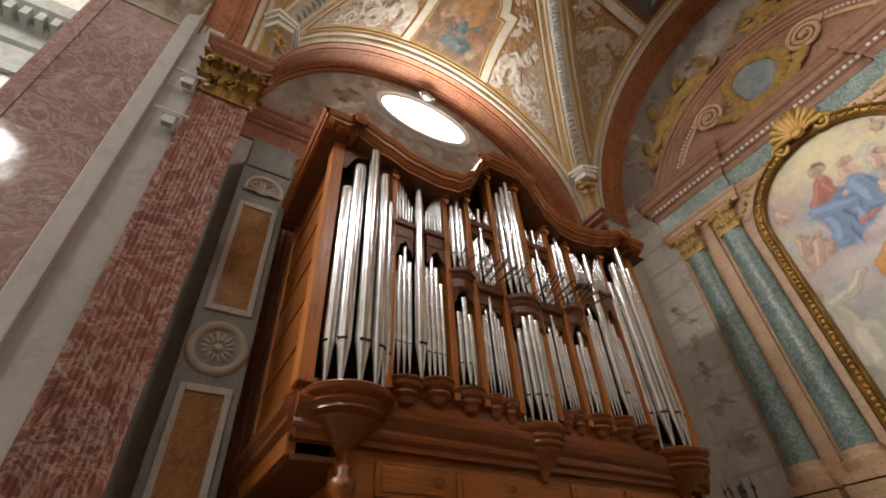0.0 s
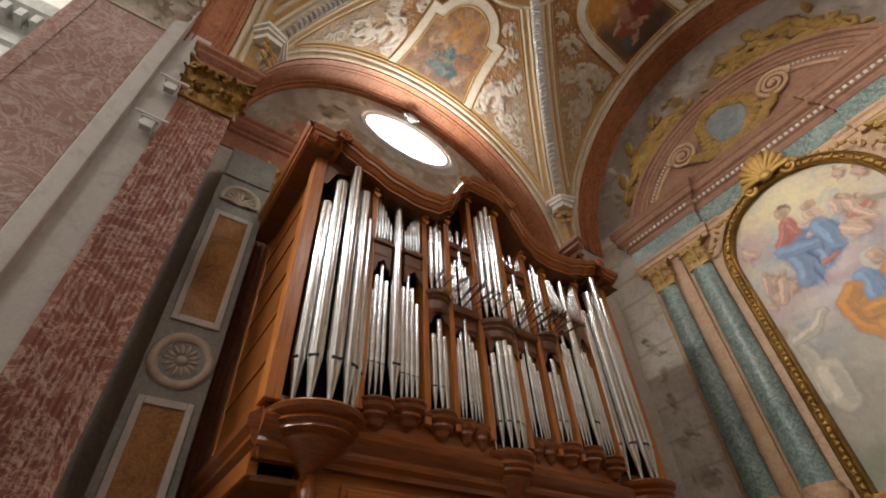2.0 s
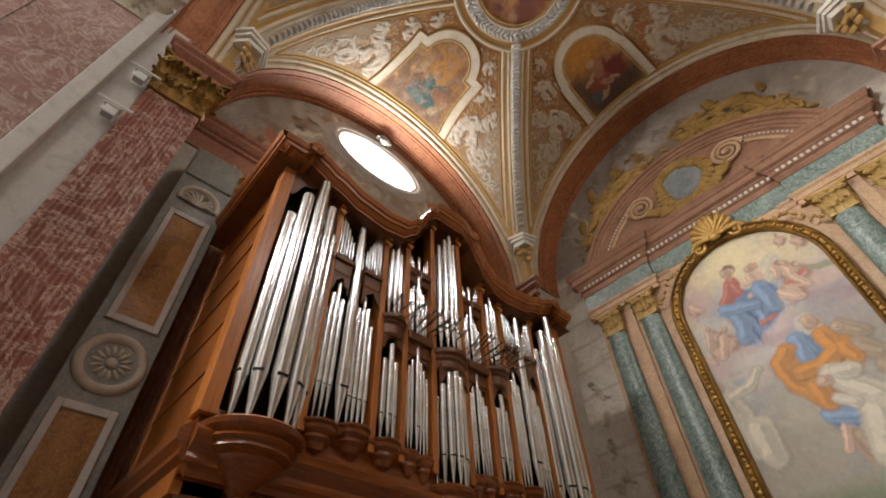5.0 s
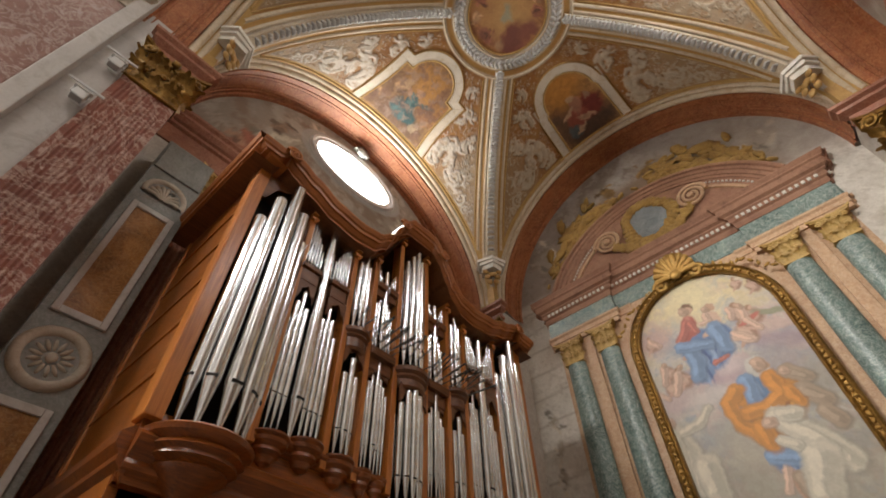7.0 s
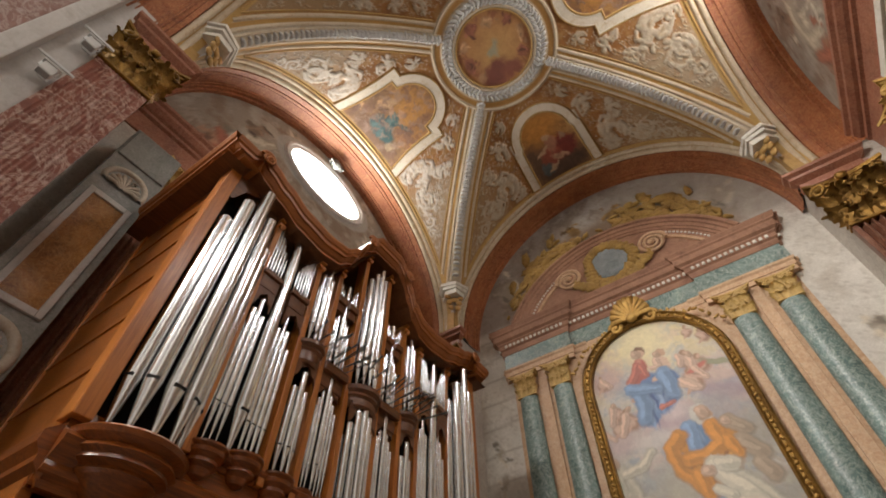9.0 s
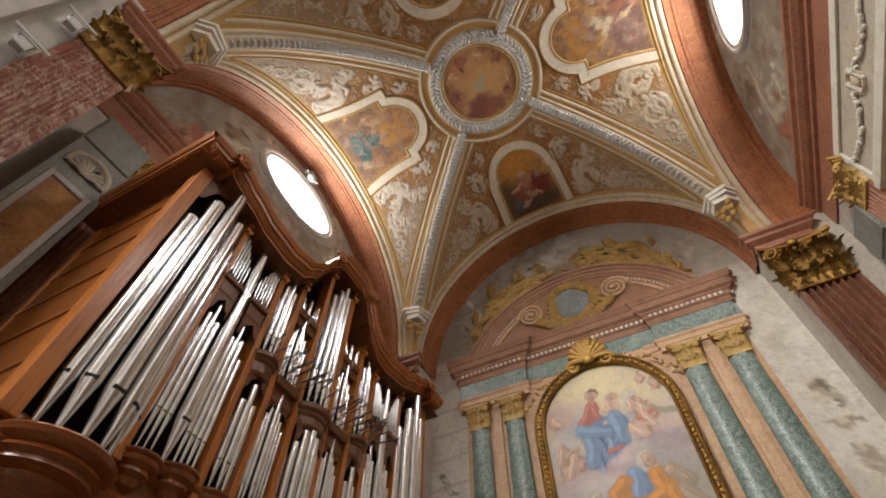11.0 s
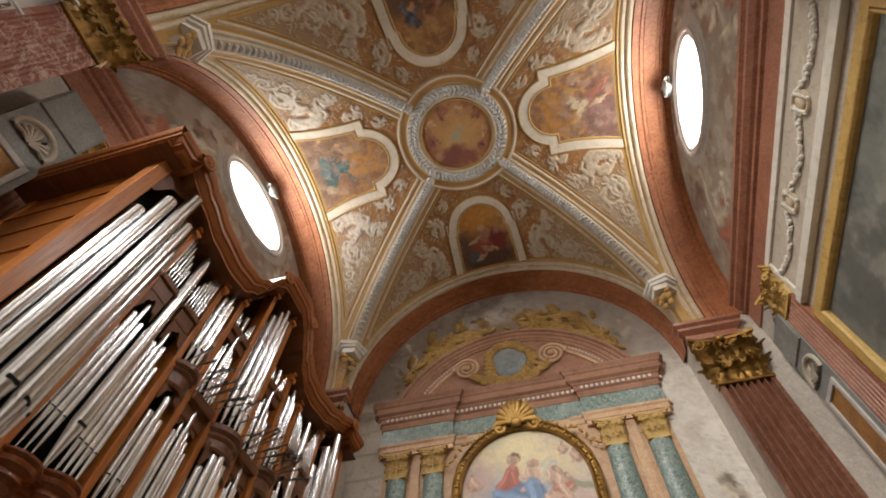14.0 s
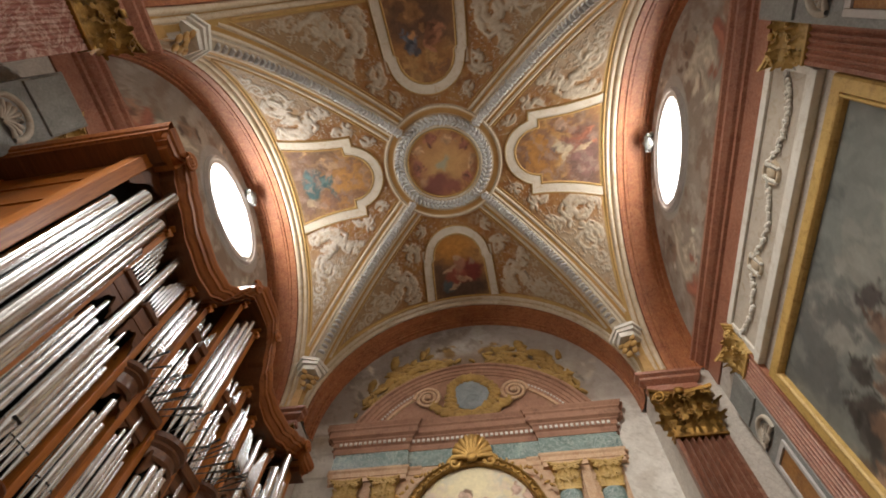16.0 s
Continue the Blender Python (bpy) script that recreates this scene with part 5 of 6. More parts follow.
def entab(x0, x1, out, architrave=True):
    m = Matrix.Identity(4)
    if architrave:
        part("architrave", profile_band(Shape(), m, x0, x1, [(out, 9.74), (out, 9.86), (out + 0.03, 9.88), (out + 0.03, 10.0), (out + 0.07, 10.06), (out + 0.07, 10.12)]), PEACH, root)
    part("frieze", profile_band(Shape(), m, x0, x1, [(out, 10.12), (out, 10.62)]), GREENMARBLE, root, "green marble frieze")
    c_ = part("cornice", profile_band(Shape(), m, x0, x1, [(out + 0.02, 10.62), (out + 0.045, 10.73), (out + 0.045, 10.79), (out + 0.1, 10.84), (out + 0.1, 10.96), (out + 0.15, 11.01), (out + 0.15, 11.05), (out + 0.25, 11.12), (out + 0.25, 11.22), (out + 0.24, 11.225), (out + 0.24, 11.3), (out + 0.29, 11.35), (out + 0.29, 11.39), (out + 0.345, 11.5), (out + 0.345, 11.54), (out, 11.56)]), BROWNSTONE, root, "brown red moulded cornice with dentils")
    dn = Shape()
    n = int((x1 - x0 + 0.2) / 0.13)
    for i in range(n + 1):
        x = x0 - 0.1 + (x1 - x0 + 0.2) * i / n
        dn.box(x - 0.035, -out - 0.15, 10.855, x + 0.035, -out - 0.095, 10.945)
    tagged(part("dentil_band", dn, WHITE, c_, "row of pale dentils"), kind="stuff")


entab(-1.9, 1.9, 0.06, False)
for sx in (-1, 1):
    a, b = sorted((sx * 1.35, sx * 1.9))
    part("architrave", profile_band(Shape(), Matrix.Identity(4), a, b, [(0.05, 9.74), (0.05, 9.86), (0.08, 9.88), (0.08, 10.0), (0.12, 10.06), (0.12, 10.12)], False), PEACH, root)
for sx in (-1, 1):
    a, b = sorted((sx * 1.95, sx * 3.52))
    entab(a, b, 0.22)
    a, b = sorted((sx * 3.5, sx * 3.78))
    entab(a, b, 0.03)

# arched gold frame, canvas and shell
def arch_outline(h, zc, z0, n=28):
    pts = [(-h, z0), (-h, z0 + (zc - z0) * 0.5)]
    pts += [(h * math.cos(th), zc + h * math.sin(th)) for th in np.linspace(math.pi, 0, n)]
    return pts + [(h, z0 + (zc - z0) * 0.5), (h, z0)]


FH, FZ, FB = 1.75, 8.1, 3.5
root2 = group_root("altarpiece", (0, 0, 0), "arched altar painting in a carved gold frame with a shell", "painting")
root2.matrix_world = T
fr = Shape()
line = [Vector((x, -0.15, z)) for x, z in arch_outline(FH - 0.13, FZ, FB)]
fr.sweep(line, [Vector((0, -1, 0))] * len(line), [(-0.13, -0.14), (-0.12, 0.1), (-0.08, 0.13), (-0.03, 0.09), (0.03, 0.09), (0.08, 0.13), (0.12, 0.1), (0.13, -0.14)], smooth=False)
fr.box(-FH, -0.27, FB - 0.24, FH, 0.0, FB, 0.02)
frame_ob = part("frame", fr, OLDGILT, root2, "carved dark gold frame")
orn = Shape()
dense = densify(arch_outline(FH - 0.13, FZ, FB), 0.11)
for i, (x, z) in enumerate(dense):
    orn.blob(Matrix.Translation((x, -0.25, z)) @ Matrix.Rotation(i * 1.3, 4, "Y") @ Matrix.Diagonal((0.06, 0.035, 0.035, 1)), BALL1, 0.35, i)
tagged(part("leaf_ornament", orn, GILT, frame_ob, "gold carved leaves"), kind="stuff")
sh = Shape()
for i in range(11):
    q = math.pi * (0.02 + 0.96 * i / 10)
    c, z_ = math.cos(q), math.sin(q)
    sh.tube([(0.03 * c, -0.3, 10.36 + 0.02 * z_), (0.22 * c, -0.36, 10.36 + 0.24 * z_), (0.4 * c, -0.3, 10.36 + 0.5 * z_)], 0.025, 6, 0.075)
sh.blob(Matrix.Translation((0, -0.34, 10.36)) @ Matrix.Diagonal((0.12, 0.08, 0.1, 1)), BALL2)
for sx in (-1, 1):
    volute(sh, Matrix.Translation((sx * 0.36, -0.25, 10.3)) @ Matrix.Diagonal((sx, 1, 1, 1)), 0.14, 0.1, 1.7, 0.045)
    for j in range(12):
        sh.blob(Matrix.Translation((sx * (0.5 + 0.09 * j), -0.22, 10.26 + 0.05 * math.sin(j * 1.1) - 0.012 * j * j * 0.35)) @ Matrix.Rotation(j * 0.9, 4, "Y") @ Matrix.Diagonal((0.075, 0.03, 0.035, 1)), BALL1, 0.4, j)
shell_ = part("shell", sh, GILT, root2, "gilded scallop shell with leaf sprays")
shell_.matrix_local = Matrix.Translation((0, 0, 9.76)) @ Matrix.Diagonal((1.25, 1.0, 1.35, 1)) @ Matrix.Translation((0, 0, -10.36))

rows, us, ws = [], [], []
hh = FH - 0.24
for x in np.linspace(-hh, hh, 200):
    top = FZ + math.sqrt(max(hh * hh - x * x, 0))
    zz = FB + (top - FB) * np.linspace(0, 1, 300)
    rows.append([(x, -0.15, z) for z in zz])
    us.append(np.full(300, x))
    ws.append(zz)
me = Shape().grid(rows).mesh("canvas")
u, w = np.concatenate(us), np.concatenate(ws)
p = Paint(u, w, (0.5, 0.46, 0.4), 61.0, 0.04, 3.0)
p.lay(soft(w - 8.1, 1.8), (0.7, 0.58, 0.34)).clouds((0.56, 0.4, 0.37), 62.0, 1.1, -0.05, 0.75).clouds((0.33, 0.37, 0.44), 66.0, 1.4, 0.0, 0.75).clouds((0.62, 0.56, 0.5), 68.0, 2.0, 0.1, 0.6)
p.oval(-0.05, 9.15, 0.75, 0.7, 0, (0.78, 0.68, 0.42), 0.6)
# clouds
for cu, cw, ru, rw, tn, col in ((-0.1, 7.05, 0.5, 0.3, 0, (0.46, 0.33, 0.35)), (-1.2, 6.85, 0.45, 0.28, 10, (0.5, 0.38, 0.37)), (1.15, 7.3, 0.6, 0.22, -20, (0.36, 0.27, 0.29)), (0.1, 7.2, 0.3, 0.16, 0, (0.6, 0.5, 0.49)), (-1.2, 8.4, 0.4, 0.35, 0, (0.55, 0.38, 0.33)), (-0.5, 6.7, 0.45, 0.2, 0, (0.58, 0.52, 0.48)), (-0.4, 5.9, 0.5, 0.3, 0, (0.4, 0.43, 0.45)), (1.2, 6.4, 0.55, 0.5, 0, (0.33, 0.3, 0.25))):
    p.oval(cu, cw, ru, rw, tn, col, 0.45, 0.85)
# small pink masses in the clouds
for cu, cw, sz in ((0.75, 8.2, 0.2), (0.95, 8.05, 0.18), (0.65, 7.75, 0.2), (-1.15, 7.55, 0.17), (-0.92, 7.3, 0.2), (-1.2, 7.2, 0.15), (-1.25, 8.35, 0.15), (1.25, 8.7, 0.13), (1.0, 8.95, 0.11)):
    p.oval(cu + 0.03, cw - 0.04, sz * 0.95, sz * 1.2, 25, (0.34, 0.2, 0.14), 0.25).oval(cu, cw, sz * 0.5, sz * 0.9, 25, (0.58, 0.4, 0.3), 0.25).oval(cu - 0.4 * sz, cw - sz, sz * 0.75, sz * 0.25, 40, (0.54, 0.35, 0.26), 0.25).oval(cu + 0.5 * sz, cw + 0.2 * sz, sz * 0.8, sz * 0.2, -25, (0.56, 0.37, 0.28), 0.25).oval(cu, cw + sz * 1.15, sz * 0.36, sz * 0.4, 0, (0.36, 0.21, 0.13), 0.2).oval(cu + 0.15 * sz, cw + sz * 1.1, sz * 0.24, sz * 0.28, 0, (0.56, 0.37, 0.27), 0.2)
p.oval(1.25, 8.0, 0.35, 0.07, -25, (0.3, 0.3, 0.2), 0.2).oval(0.85, 8.0, 0.25, 0.08, 20, (0.5, 0.16, 0.12), 0.2)
# upper group: red and blue
p.oval(-0.2, 7.75, 0.5, 0.55, 20, (0.14, 0.22, 0.4), 0.1).oval(-0.42, 7.3, 0.2, 0.32, -12, (0.16, 0.25, 0.43), 0.12).oval(0.15, 7.95, 0.3, 0.28, -20, (0.12, 0.19, 0.36), 0.12)
for x_, z_, tn in ((-0.35, 7.7, 15), (-0.1, 7.6, -5), (0.12, 7.8, -25), (-0.45, 7.3, 5)):
    p.oval(x_, z_, 0.05, 0.33, tn, (0.28, 0.38, 0.56), 0.4).oval(x_ + 0.09, z_ - 0.03, 0.035, 0.3, tn, (0.07, 0.11, 0.24), 0.4)
p.oval(-0.3, 8.4, 0.19, 0.3, -15, (0.42, 0.12, 0.09), 0.12).oval(-0.5, 8.05, 0.1, 0.26, -25, (0.4, 0.12, 0.09), 0.15).oval(-0.28, 8.5, 0.07, 0.18, -15, (0.56, 0.25, 0.19), 0.3)
p.oval(-0.17, 8.86, 0.14, 0.16, 0, (0.2, 0.11, 0.06), 0.12).oval(-0.15, 8.82, 0.09, 0.12, 0, (0.6, 0.4, 0.28), 0.15)
p.oval(0.24, 8.35, 0.13, 0.24, 15, (0.62, 0.43, 0.32), 0.12).oval(0.1, 8.12, 0.24, 0.08, 25, (0.6, 0.4, 0.29), 0.15).oval(0.28, 8.66, 0.1, 0.11, 0, (0.52, 0.33, 0.22), 0.12)
p.oval(-0.62, 7.75, 0.12, 0.06, 20, (0.5, 0.33, 0.24), 0.2)
p.lay(soft(6.0 - w, 1.6), (0.3, 0.27, 0.2), 0.75).oval(-0.25, 5.7, 0.45, 0.5, 0, (0.42, 0.37, 0.29), 0.4, 0.8)
# middle mass: orange over blue
p.oval(0.8, 6.95, 0.5, 0.35, 0, (0.34, 0.3, 0.3), 0.4, 0.8)
p.oval(0.42, 6.1, 0.48, 0.62, -12, (0.46, 0.18, 0.025), 0.1).oval(-0.02, 6.4, 0.38, 0.13, -20, (0.5, 0.21, 0.03), 0.15).oval(0.75, 6.25, 0.22, 0.34, -35, (0.52, 0.22, 0.03), 0.12).oval(0.2, 5.75, 0.28, 0.42, 10, (0.4, 0.15, 0.022), 0.15)
for x_, z_, tn in ((0.3, 6.0, 20), (0.55, 6.2, -20), (0.7, 6.0, -30), (0.1, 5.8, 8)):
    p.oval(x_, z_, 0.05, 0.34, tn, (0.62, 0.3, 0.06), 0.4).oval(x_ + 0.1, z_ - 0.05, 0.04, 0.3, tn, (0.24, 0.08, 0.015), 0.4)
p.oval(0.38, 6.55, 0.24, 0.26, 8, (0.12, 0.2, 0.34), 0.12).oval(0.33, 6.6, 0.06, 0.18, 8, (0.26, 0.36, 0.52), 0.4).oval(0.1, 6.55, 0.1, 0.24, -20, (0.52, 0.23, 0.035), 0.15).oval(0.68, 6.55, 0.12, 0.24, 25, (0.5, 0.2, 0.03), 0.15)
p.oval(0.5, 6.98, 0.19, 0.21, 0, (0.54, 0.51, 0.46), 0.12).oval(0.58, 6.93, 0.13, 0.16, 0, (0.44, 0.26, 0.16), 0.15).oval(0.6, 6.8, 0.1, 0.08, 0, (0.52, 0.47, 0.4), 0.2)
p.oval(0.28, 5.2, 0.32, 0.34, 0, (0.12, 0.19, 0.36), 0.12).oval(0.2, 5.2, 0.05, 0.26, 0, (0.26, 0.36, 0.54), 0.4).oval(0.15, 4.75, 0.1, 0.3, 0, (0.46, 0.28, 0.19), 0.2).oval(0.42, 4.7, 0.1, 0.3, 0, (0.42, 0.25, 0.17), 0.2)
# plain brush masses over the clouded ground
for pts, wd in (  # rose limbs
        (((0.13, 8.48), (0.1, 7.99)), 0.08),
        (((-0.04, 8.36), (0.15, 8.34)), 0.05),
        (((0.61, 8.38), (0.58, 8.18)), 0.08),
        (((0.8, 8.31), (0.8, 8.1)), 0.08),
        (((0.8, 8.02), (0.96, 7.71)), 0.07),
        (((0.43, 7.77), (0.7, 7.55)), 0.10),
        (((-1.17, 7.68), (-1.29, 7.34)), 0.08),
        (((-0.96, 7.43), (-1.13, 7.05)), 0.09),
        (((-1.56, 7.23), (-1.34, 6.99)), 0.07),
        (((-1.56, 7.86), (-1.63, 7.65)), 0.07),
        (((-1.25, 8.48), (-1.08, 8.22)), 0.07),
        (((0.1, 5.11), (-0.05, 4.7)), 0.07),
):
    p.limb(pts, wd, (0.6, 0.42, 0.32))
for pts, wd in (  # red cloth
        (((-0.32, 8.51), (-0.63, 8.14)), 0.10),
        (((-0.22, 8.46), (-0.2, 8.23)), 0.07),
        (((-0.13, 7.39), (0.09, 7.39)), 0.06),
):
    p.limb(pts, wd, (0.47, 0.16, 0.12))
for pts, wd in (  # blue cloth
        (((0.19, 6.78), (0.18, 6.37)), 0.16),
        (((0.0, 5.31), (0.38, 5.16)), 0.14),
        (((-0.5, 7.92), (-0.47, 7.51), (-0.59, 7.22)), 0.17),
        (((0.16, 8.12), (0.18, 7.62)), 0.18),
        (((-0.68, 8.02), (-0.08, 7.8)), 0.13),
):
    p.limb(pts, wd, (0.2, 0.3, 0.47))
for pts, wd in (  # brown masses at the edge
        (((0.92, 6.68), (1.17, 6.44)), 0.15),
        (((0.98, 6.23), (1.22, 5.95)), 0.18),
        (((1.12, 5.75), (1.23, 5.54)), 0.15),
        (((0.24, 4.87), (0.23, 4.67)), 0.14),
):
    p.limb(pts, wd, (0.36, 0.27, 0.19))
for pts, wd in (  # orange cloak
        (((-0.06, 6.67), (-0.3, 6.44), (-0.27, 6.04), (-0.0, 5.64)), 0.15),
        (((0.61, 6.69), (0.66, 6.3), (0.3, 6.13), (-0.06, 6.16)), 0.15),
        (((0.78, 6.35), (0.85, 6.07)), 0.12),
        (((0.04, 5.8), (0.09, 5.53)), 0.17),
):
    p.limb(pts, wd, (0.55, 0.23, 0.035))
for pts, wd in (  # white folds and hoods below
        (((-1.54, 6.21), (-1.39, 5.75), (-1.41, 5.18)), 0.27),
        (((-1.34, 6.23), (-0.95, 6.26), (-0.69, 6.52)), 0.10),
        (((-1.55, 6.11), (-1.6, 5.64), (-1.68, 5.07)), 0.16),
        (((-1.15, 5.44), (-1.14, 4.97)), 0.26),
        (((0.39, 5.91), (0.62, 5.57), (0.89, 5.23), (1.05, 4.92)), 0.23),
        (((0.65, 5.1), (0.44, 4.54)), 0.30),
        (((0.43, 5.36), (0.23, 5.51)), 0.10),
        (((0.48, 5.94), (0.69, 5.89)), 0.15),
):
    p.limb(pts, wd, (0.54, 0.49, 0.39))
for pts, wd in (  # small round heads
        (((-0.28, 8.84), (-0.28, 8.82)), 0.11),
        (((0.19, 8.64), (0.19, 8.62)), 0.08),
        (((-1.52, 6.49), (-1.52, 6.47)), 0.11),
        (((0.21, 5.87), (0.21, 5.86)), 0.12),
        (((0.53, 7.02), (0.53, 6.99)), 0.13),
        (((0.88, 6.7), (0.88, 6.69)), 0.09),
        (((0.81, 8.39), (0.81, 8.37)), 0.07),
        (((-1.14, 7.76), (-1.14, 7.75)), 0.06),
        (((-0.87, 7.58), (-0.87, 7.57)), 0.06),
):
    p.limb(pts, wd, (0.5, 0.34, 0.24))
p.oval(0.0, 3.9, 1.7, 0.3, 0, (0.2, 0.22, 0.13), 0.5)
p.brushwork(64.0, 7.0, 0.1)
set_paint(me, p.c)
part("canvas", me, CANVAS, root2, "pale clouded canvas with blue, orange and white masses")

# segmental pediment over the cornice
PED_R = 3.58
PED_Z, PED_A = 13.62 - PED_R, math.asin(3.2 / PED_R)
root3 = group_root("pediment", (0, 0, 0), "brown segmental pediment with scrolls, gilding and a blue shield", "pediment")
root3.matrix_world = T @ Matrix.Diagonal((1, 0.6, 0.972, 1))
for sx in (-1, 1):
    angs = [sx * q for q in np.linspace(0.0, PED_A, 20)]
    arcp = [Vector((PED_R * math.sin(q), -0.06, PED_Z + PED_R * math.cos(q))) for q in angs][::-1]
    prof_ = [(-0.2, -0.05), (-0.2, 0.2), (-0.14, 0.26), (-0.08, 0.26), (-0.05, 0.16), (0.03, 0.14), (0.05, 0.08), (0.16, 0.07), (0.17, 0.03), (0.26, 0.02), (0.26, -0.05)]
    part("pediment_arm", Shape().sweep(arcp, [Vector((0, -1, 0))] * 20, [(-sx * u_, v_) for u_, v_ in prof_]), BROWNSTONE, root3)
    part("tympanum", Shape().grid([[(v.x, -0.03, 11.48) for v in arcp], [(v.x, -0.03, v.z) for v in arcp]], smooth=False), BROWNSTONE, root3)
    inner = [Vector(((PED_R - 0.55) * math.sin(q), -0.06, PED_Z + (PED_R - 0.55) * math.cos(q))) for q in np.linspace(sx * 0.45, sx * (PED_A - 0.06), 14)]
    part("inner_moulding", Shape().sweep(inner, [Vector((0, -1, 0))] * 14, [(-0.05, -0.03), (-0.04, 0.06), (0.04, 0.06), (0.05, -0.03)]), PEACH, root3)
    beads = Shape()
    for q in np.linspace(sx * 0.48, sx * (PED_A - 0.08), 17):
        beads.blob(Matrix.Translation(((PED_R - 0.38) * math.sin(q), -0.06, PED_Z + (PED_R - 0.38) * math.cos(q))) @ Matrix.Diagonal((0.04, 0.03, 0.045, 1)), BALL1)
    tagged(part("bead_row", beads, WHITE, root3, "row of pale beads"), kind="stuff")
    sc = Shape()
    volute(sc, Matrix.Translation((sx * 1.3, -0.14, 12.5)) @ Matrix.Diagonal((sx, 1, 1, 1)), 0.42, 0.15, 2.6, 0.06)
    part("scroll", sc, PEACH, root3)
    og = Shape()
    r5 = random.Random(17 + sx)
    for q0, size, lean in ((0.92, 0.55, 1.1), (0.72, 0.9, 0.9), (0.5, 1.2, 0.6), (0.3, 0.9, 0.3)):
        cx, cz = sx * PED_R * math.sin(q0), PED_Z + PED_R * math.cos(q0) + 0.22
        for i in range(26):
            sz = size * r5.uniform(0.14, 0.36)
            along, out = r5.gauss(0, size * 0.4), abs(r5.gauss(0, size * 0.4))
            x = cx + sx * (math.cos(q0) * along + math.sin(q0) * out)
            z = cz - math.sin(q0) * along + math.cos(q0) * out
            og.blob(Matrix.Translation((x, -0.02 - 0.1 * r5.random(), z)) @ Matrix.Rotation(sx * lean + r5.uniform(-0.9, 0.9), 4, "Y") @ Matrix.Diagonal((sz, 0.1, sz * 0.42, 1)), BALL2, 0.5, i)
    tagged(part("gilded_mass", og, DARKOCHRE, root3, "ochre gilded rounded masses"), kind="stuff")
shd = Shape().blob(Matrix.Translation((0, -0.1, 12.5)) @ Matrix.Diagonal((0.6, 0.08, 0.66, 1)), BALL2)
part("shield", shd, BLUEGREY, root3, "blue-grey oval shield")
cart = Shape()
for i in range(30):
    q = 2 * math.pi * i / 30
    cart.blob(Matrix.Translation((0.66 * math.cos(q) * (1 + 0.12 * math.cos(3 * q)), -0.12, 12.48 + 0.76 * math.sin(q))) @ Matrix.Rotation(-q + 0.7, 4, "Y") @ Matrix.Diagonal((0.22, 0.1, 0.12, 1)), BALL2, 0.5, i)
for sx in (-1, 1):
    for j in range(9):
        cart.blob(Matrix.Translation((sx * (0.15 + 0.12 * j), -0.14, 11.68 + 0.02 * j * j * 0.4)) @ Matrix.Rotation(j, 4, "Y") @ Matrix.Diagonal((0.2, 0.08, 0.14, 1)), BALL2, 0.5, j)
tagged(part("cartouche", cart, DARKOCHRE, root3, "ochre gilded cartouche border"), kind="stuff")

# altar table with a branched candlestick
root = group_root("altar_table", (0, AY, 0), "stone altar table below the painting", "altar")
part("block", Shape().box(-2.0, -1.3, 0, 2.0, -0.02, 1.1, 0.02), PEACH, root)
part("mensa", Shape().box(-2.2, -1.5, 1.1, 2.2, -0.02, 1.25, 0.03), GREYPLASTER, root)
part("gradine", Shape().box(-4.68, -0.65, 1.25, 4.68, -0.02, 1.3, 0.01).box(-4.68, -0.6, 0, 4.68, -0.03, 1.25), PEACH, root)

stick = group_root("candelabrum", (-4.42, AY - 0.33, 1.3), "dark branched metal candelabrum on the altar step", "candelabrum")
part("stem", Shape().lathe([(0.18, 0), (0.18, 0.04), (0.06, 0.1), (0.04, 0.6), (0.08, 0.75), (0.035, 0.85), (0.03, 1.9), (0.06, 2.0), (0.025, 2.1), (0.025, 2.3), (0.05, 2.36), (0.02, 2.45)], 12), DARKMETAL, stick)
for i in range(7):
    th = 2 * math.pi * i / 7
    c, q_ = math.cos(th), math.sin(th)
    arm = part("arm", Shape().tube([(0, 0, 2.15), (0.14 * c, 0.14 * q_, 2.1), (0.25 * c, 0.25 * q_, 2.18), (0.27 * c, 0.27 * q_, 2.35)], 0.012, 6).lathe([(0.01, 2.35), (0.045, 2.38), (0.02, 2.4), (0.02, 2.43)], 8, (0.27 * c, 0.27 * q_)), DARKMETAL, stick)
    part("candle", Shape().lathe([(0.014, 2.43), (0.014, 2.6)], 8, (0.27 * c, 0.27 * q_)), STUCCO, arm)


# ---- the organ: local x forward from the case front, y along the front, z up ----
organ = group_root("pipe_organ", (-3.45, 0.0, 0), "large cherry wood pipe organ with polished tin pipes", "pipe organ")


def smoothed(table, y):
    xs, zs = zip(*table)
    i = max(j for j in range(len(xs)) if xs[j] <= y + 1e-9)
    if i == len(xs) - 1:
        return zs[-1]
    q = (y - xs[i]) / (xs[i + 1] - xs[i])
    q = q * q * (3 - 2 * q)
    return zs[i] + (zs[i + 1] - zs[i]) * q


CROWN = [(0, 8.98), (0.3, 8.98), (0.48, 8.8), (0.66, 8.44), (0.85, 8.08), (1.12, 7.86), (1.5, 7.8), (2.0, 7.86), (2.5, 8.04), (2.82, 8.18), (3.0, 8.28), (3.18, 8.14), (3.52, 8.14)]


def crown_z(y):
    return smoothed(CROWN, min(abs(y), 3.52))


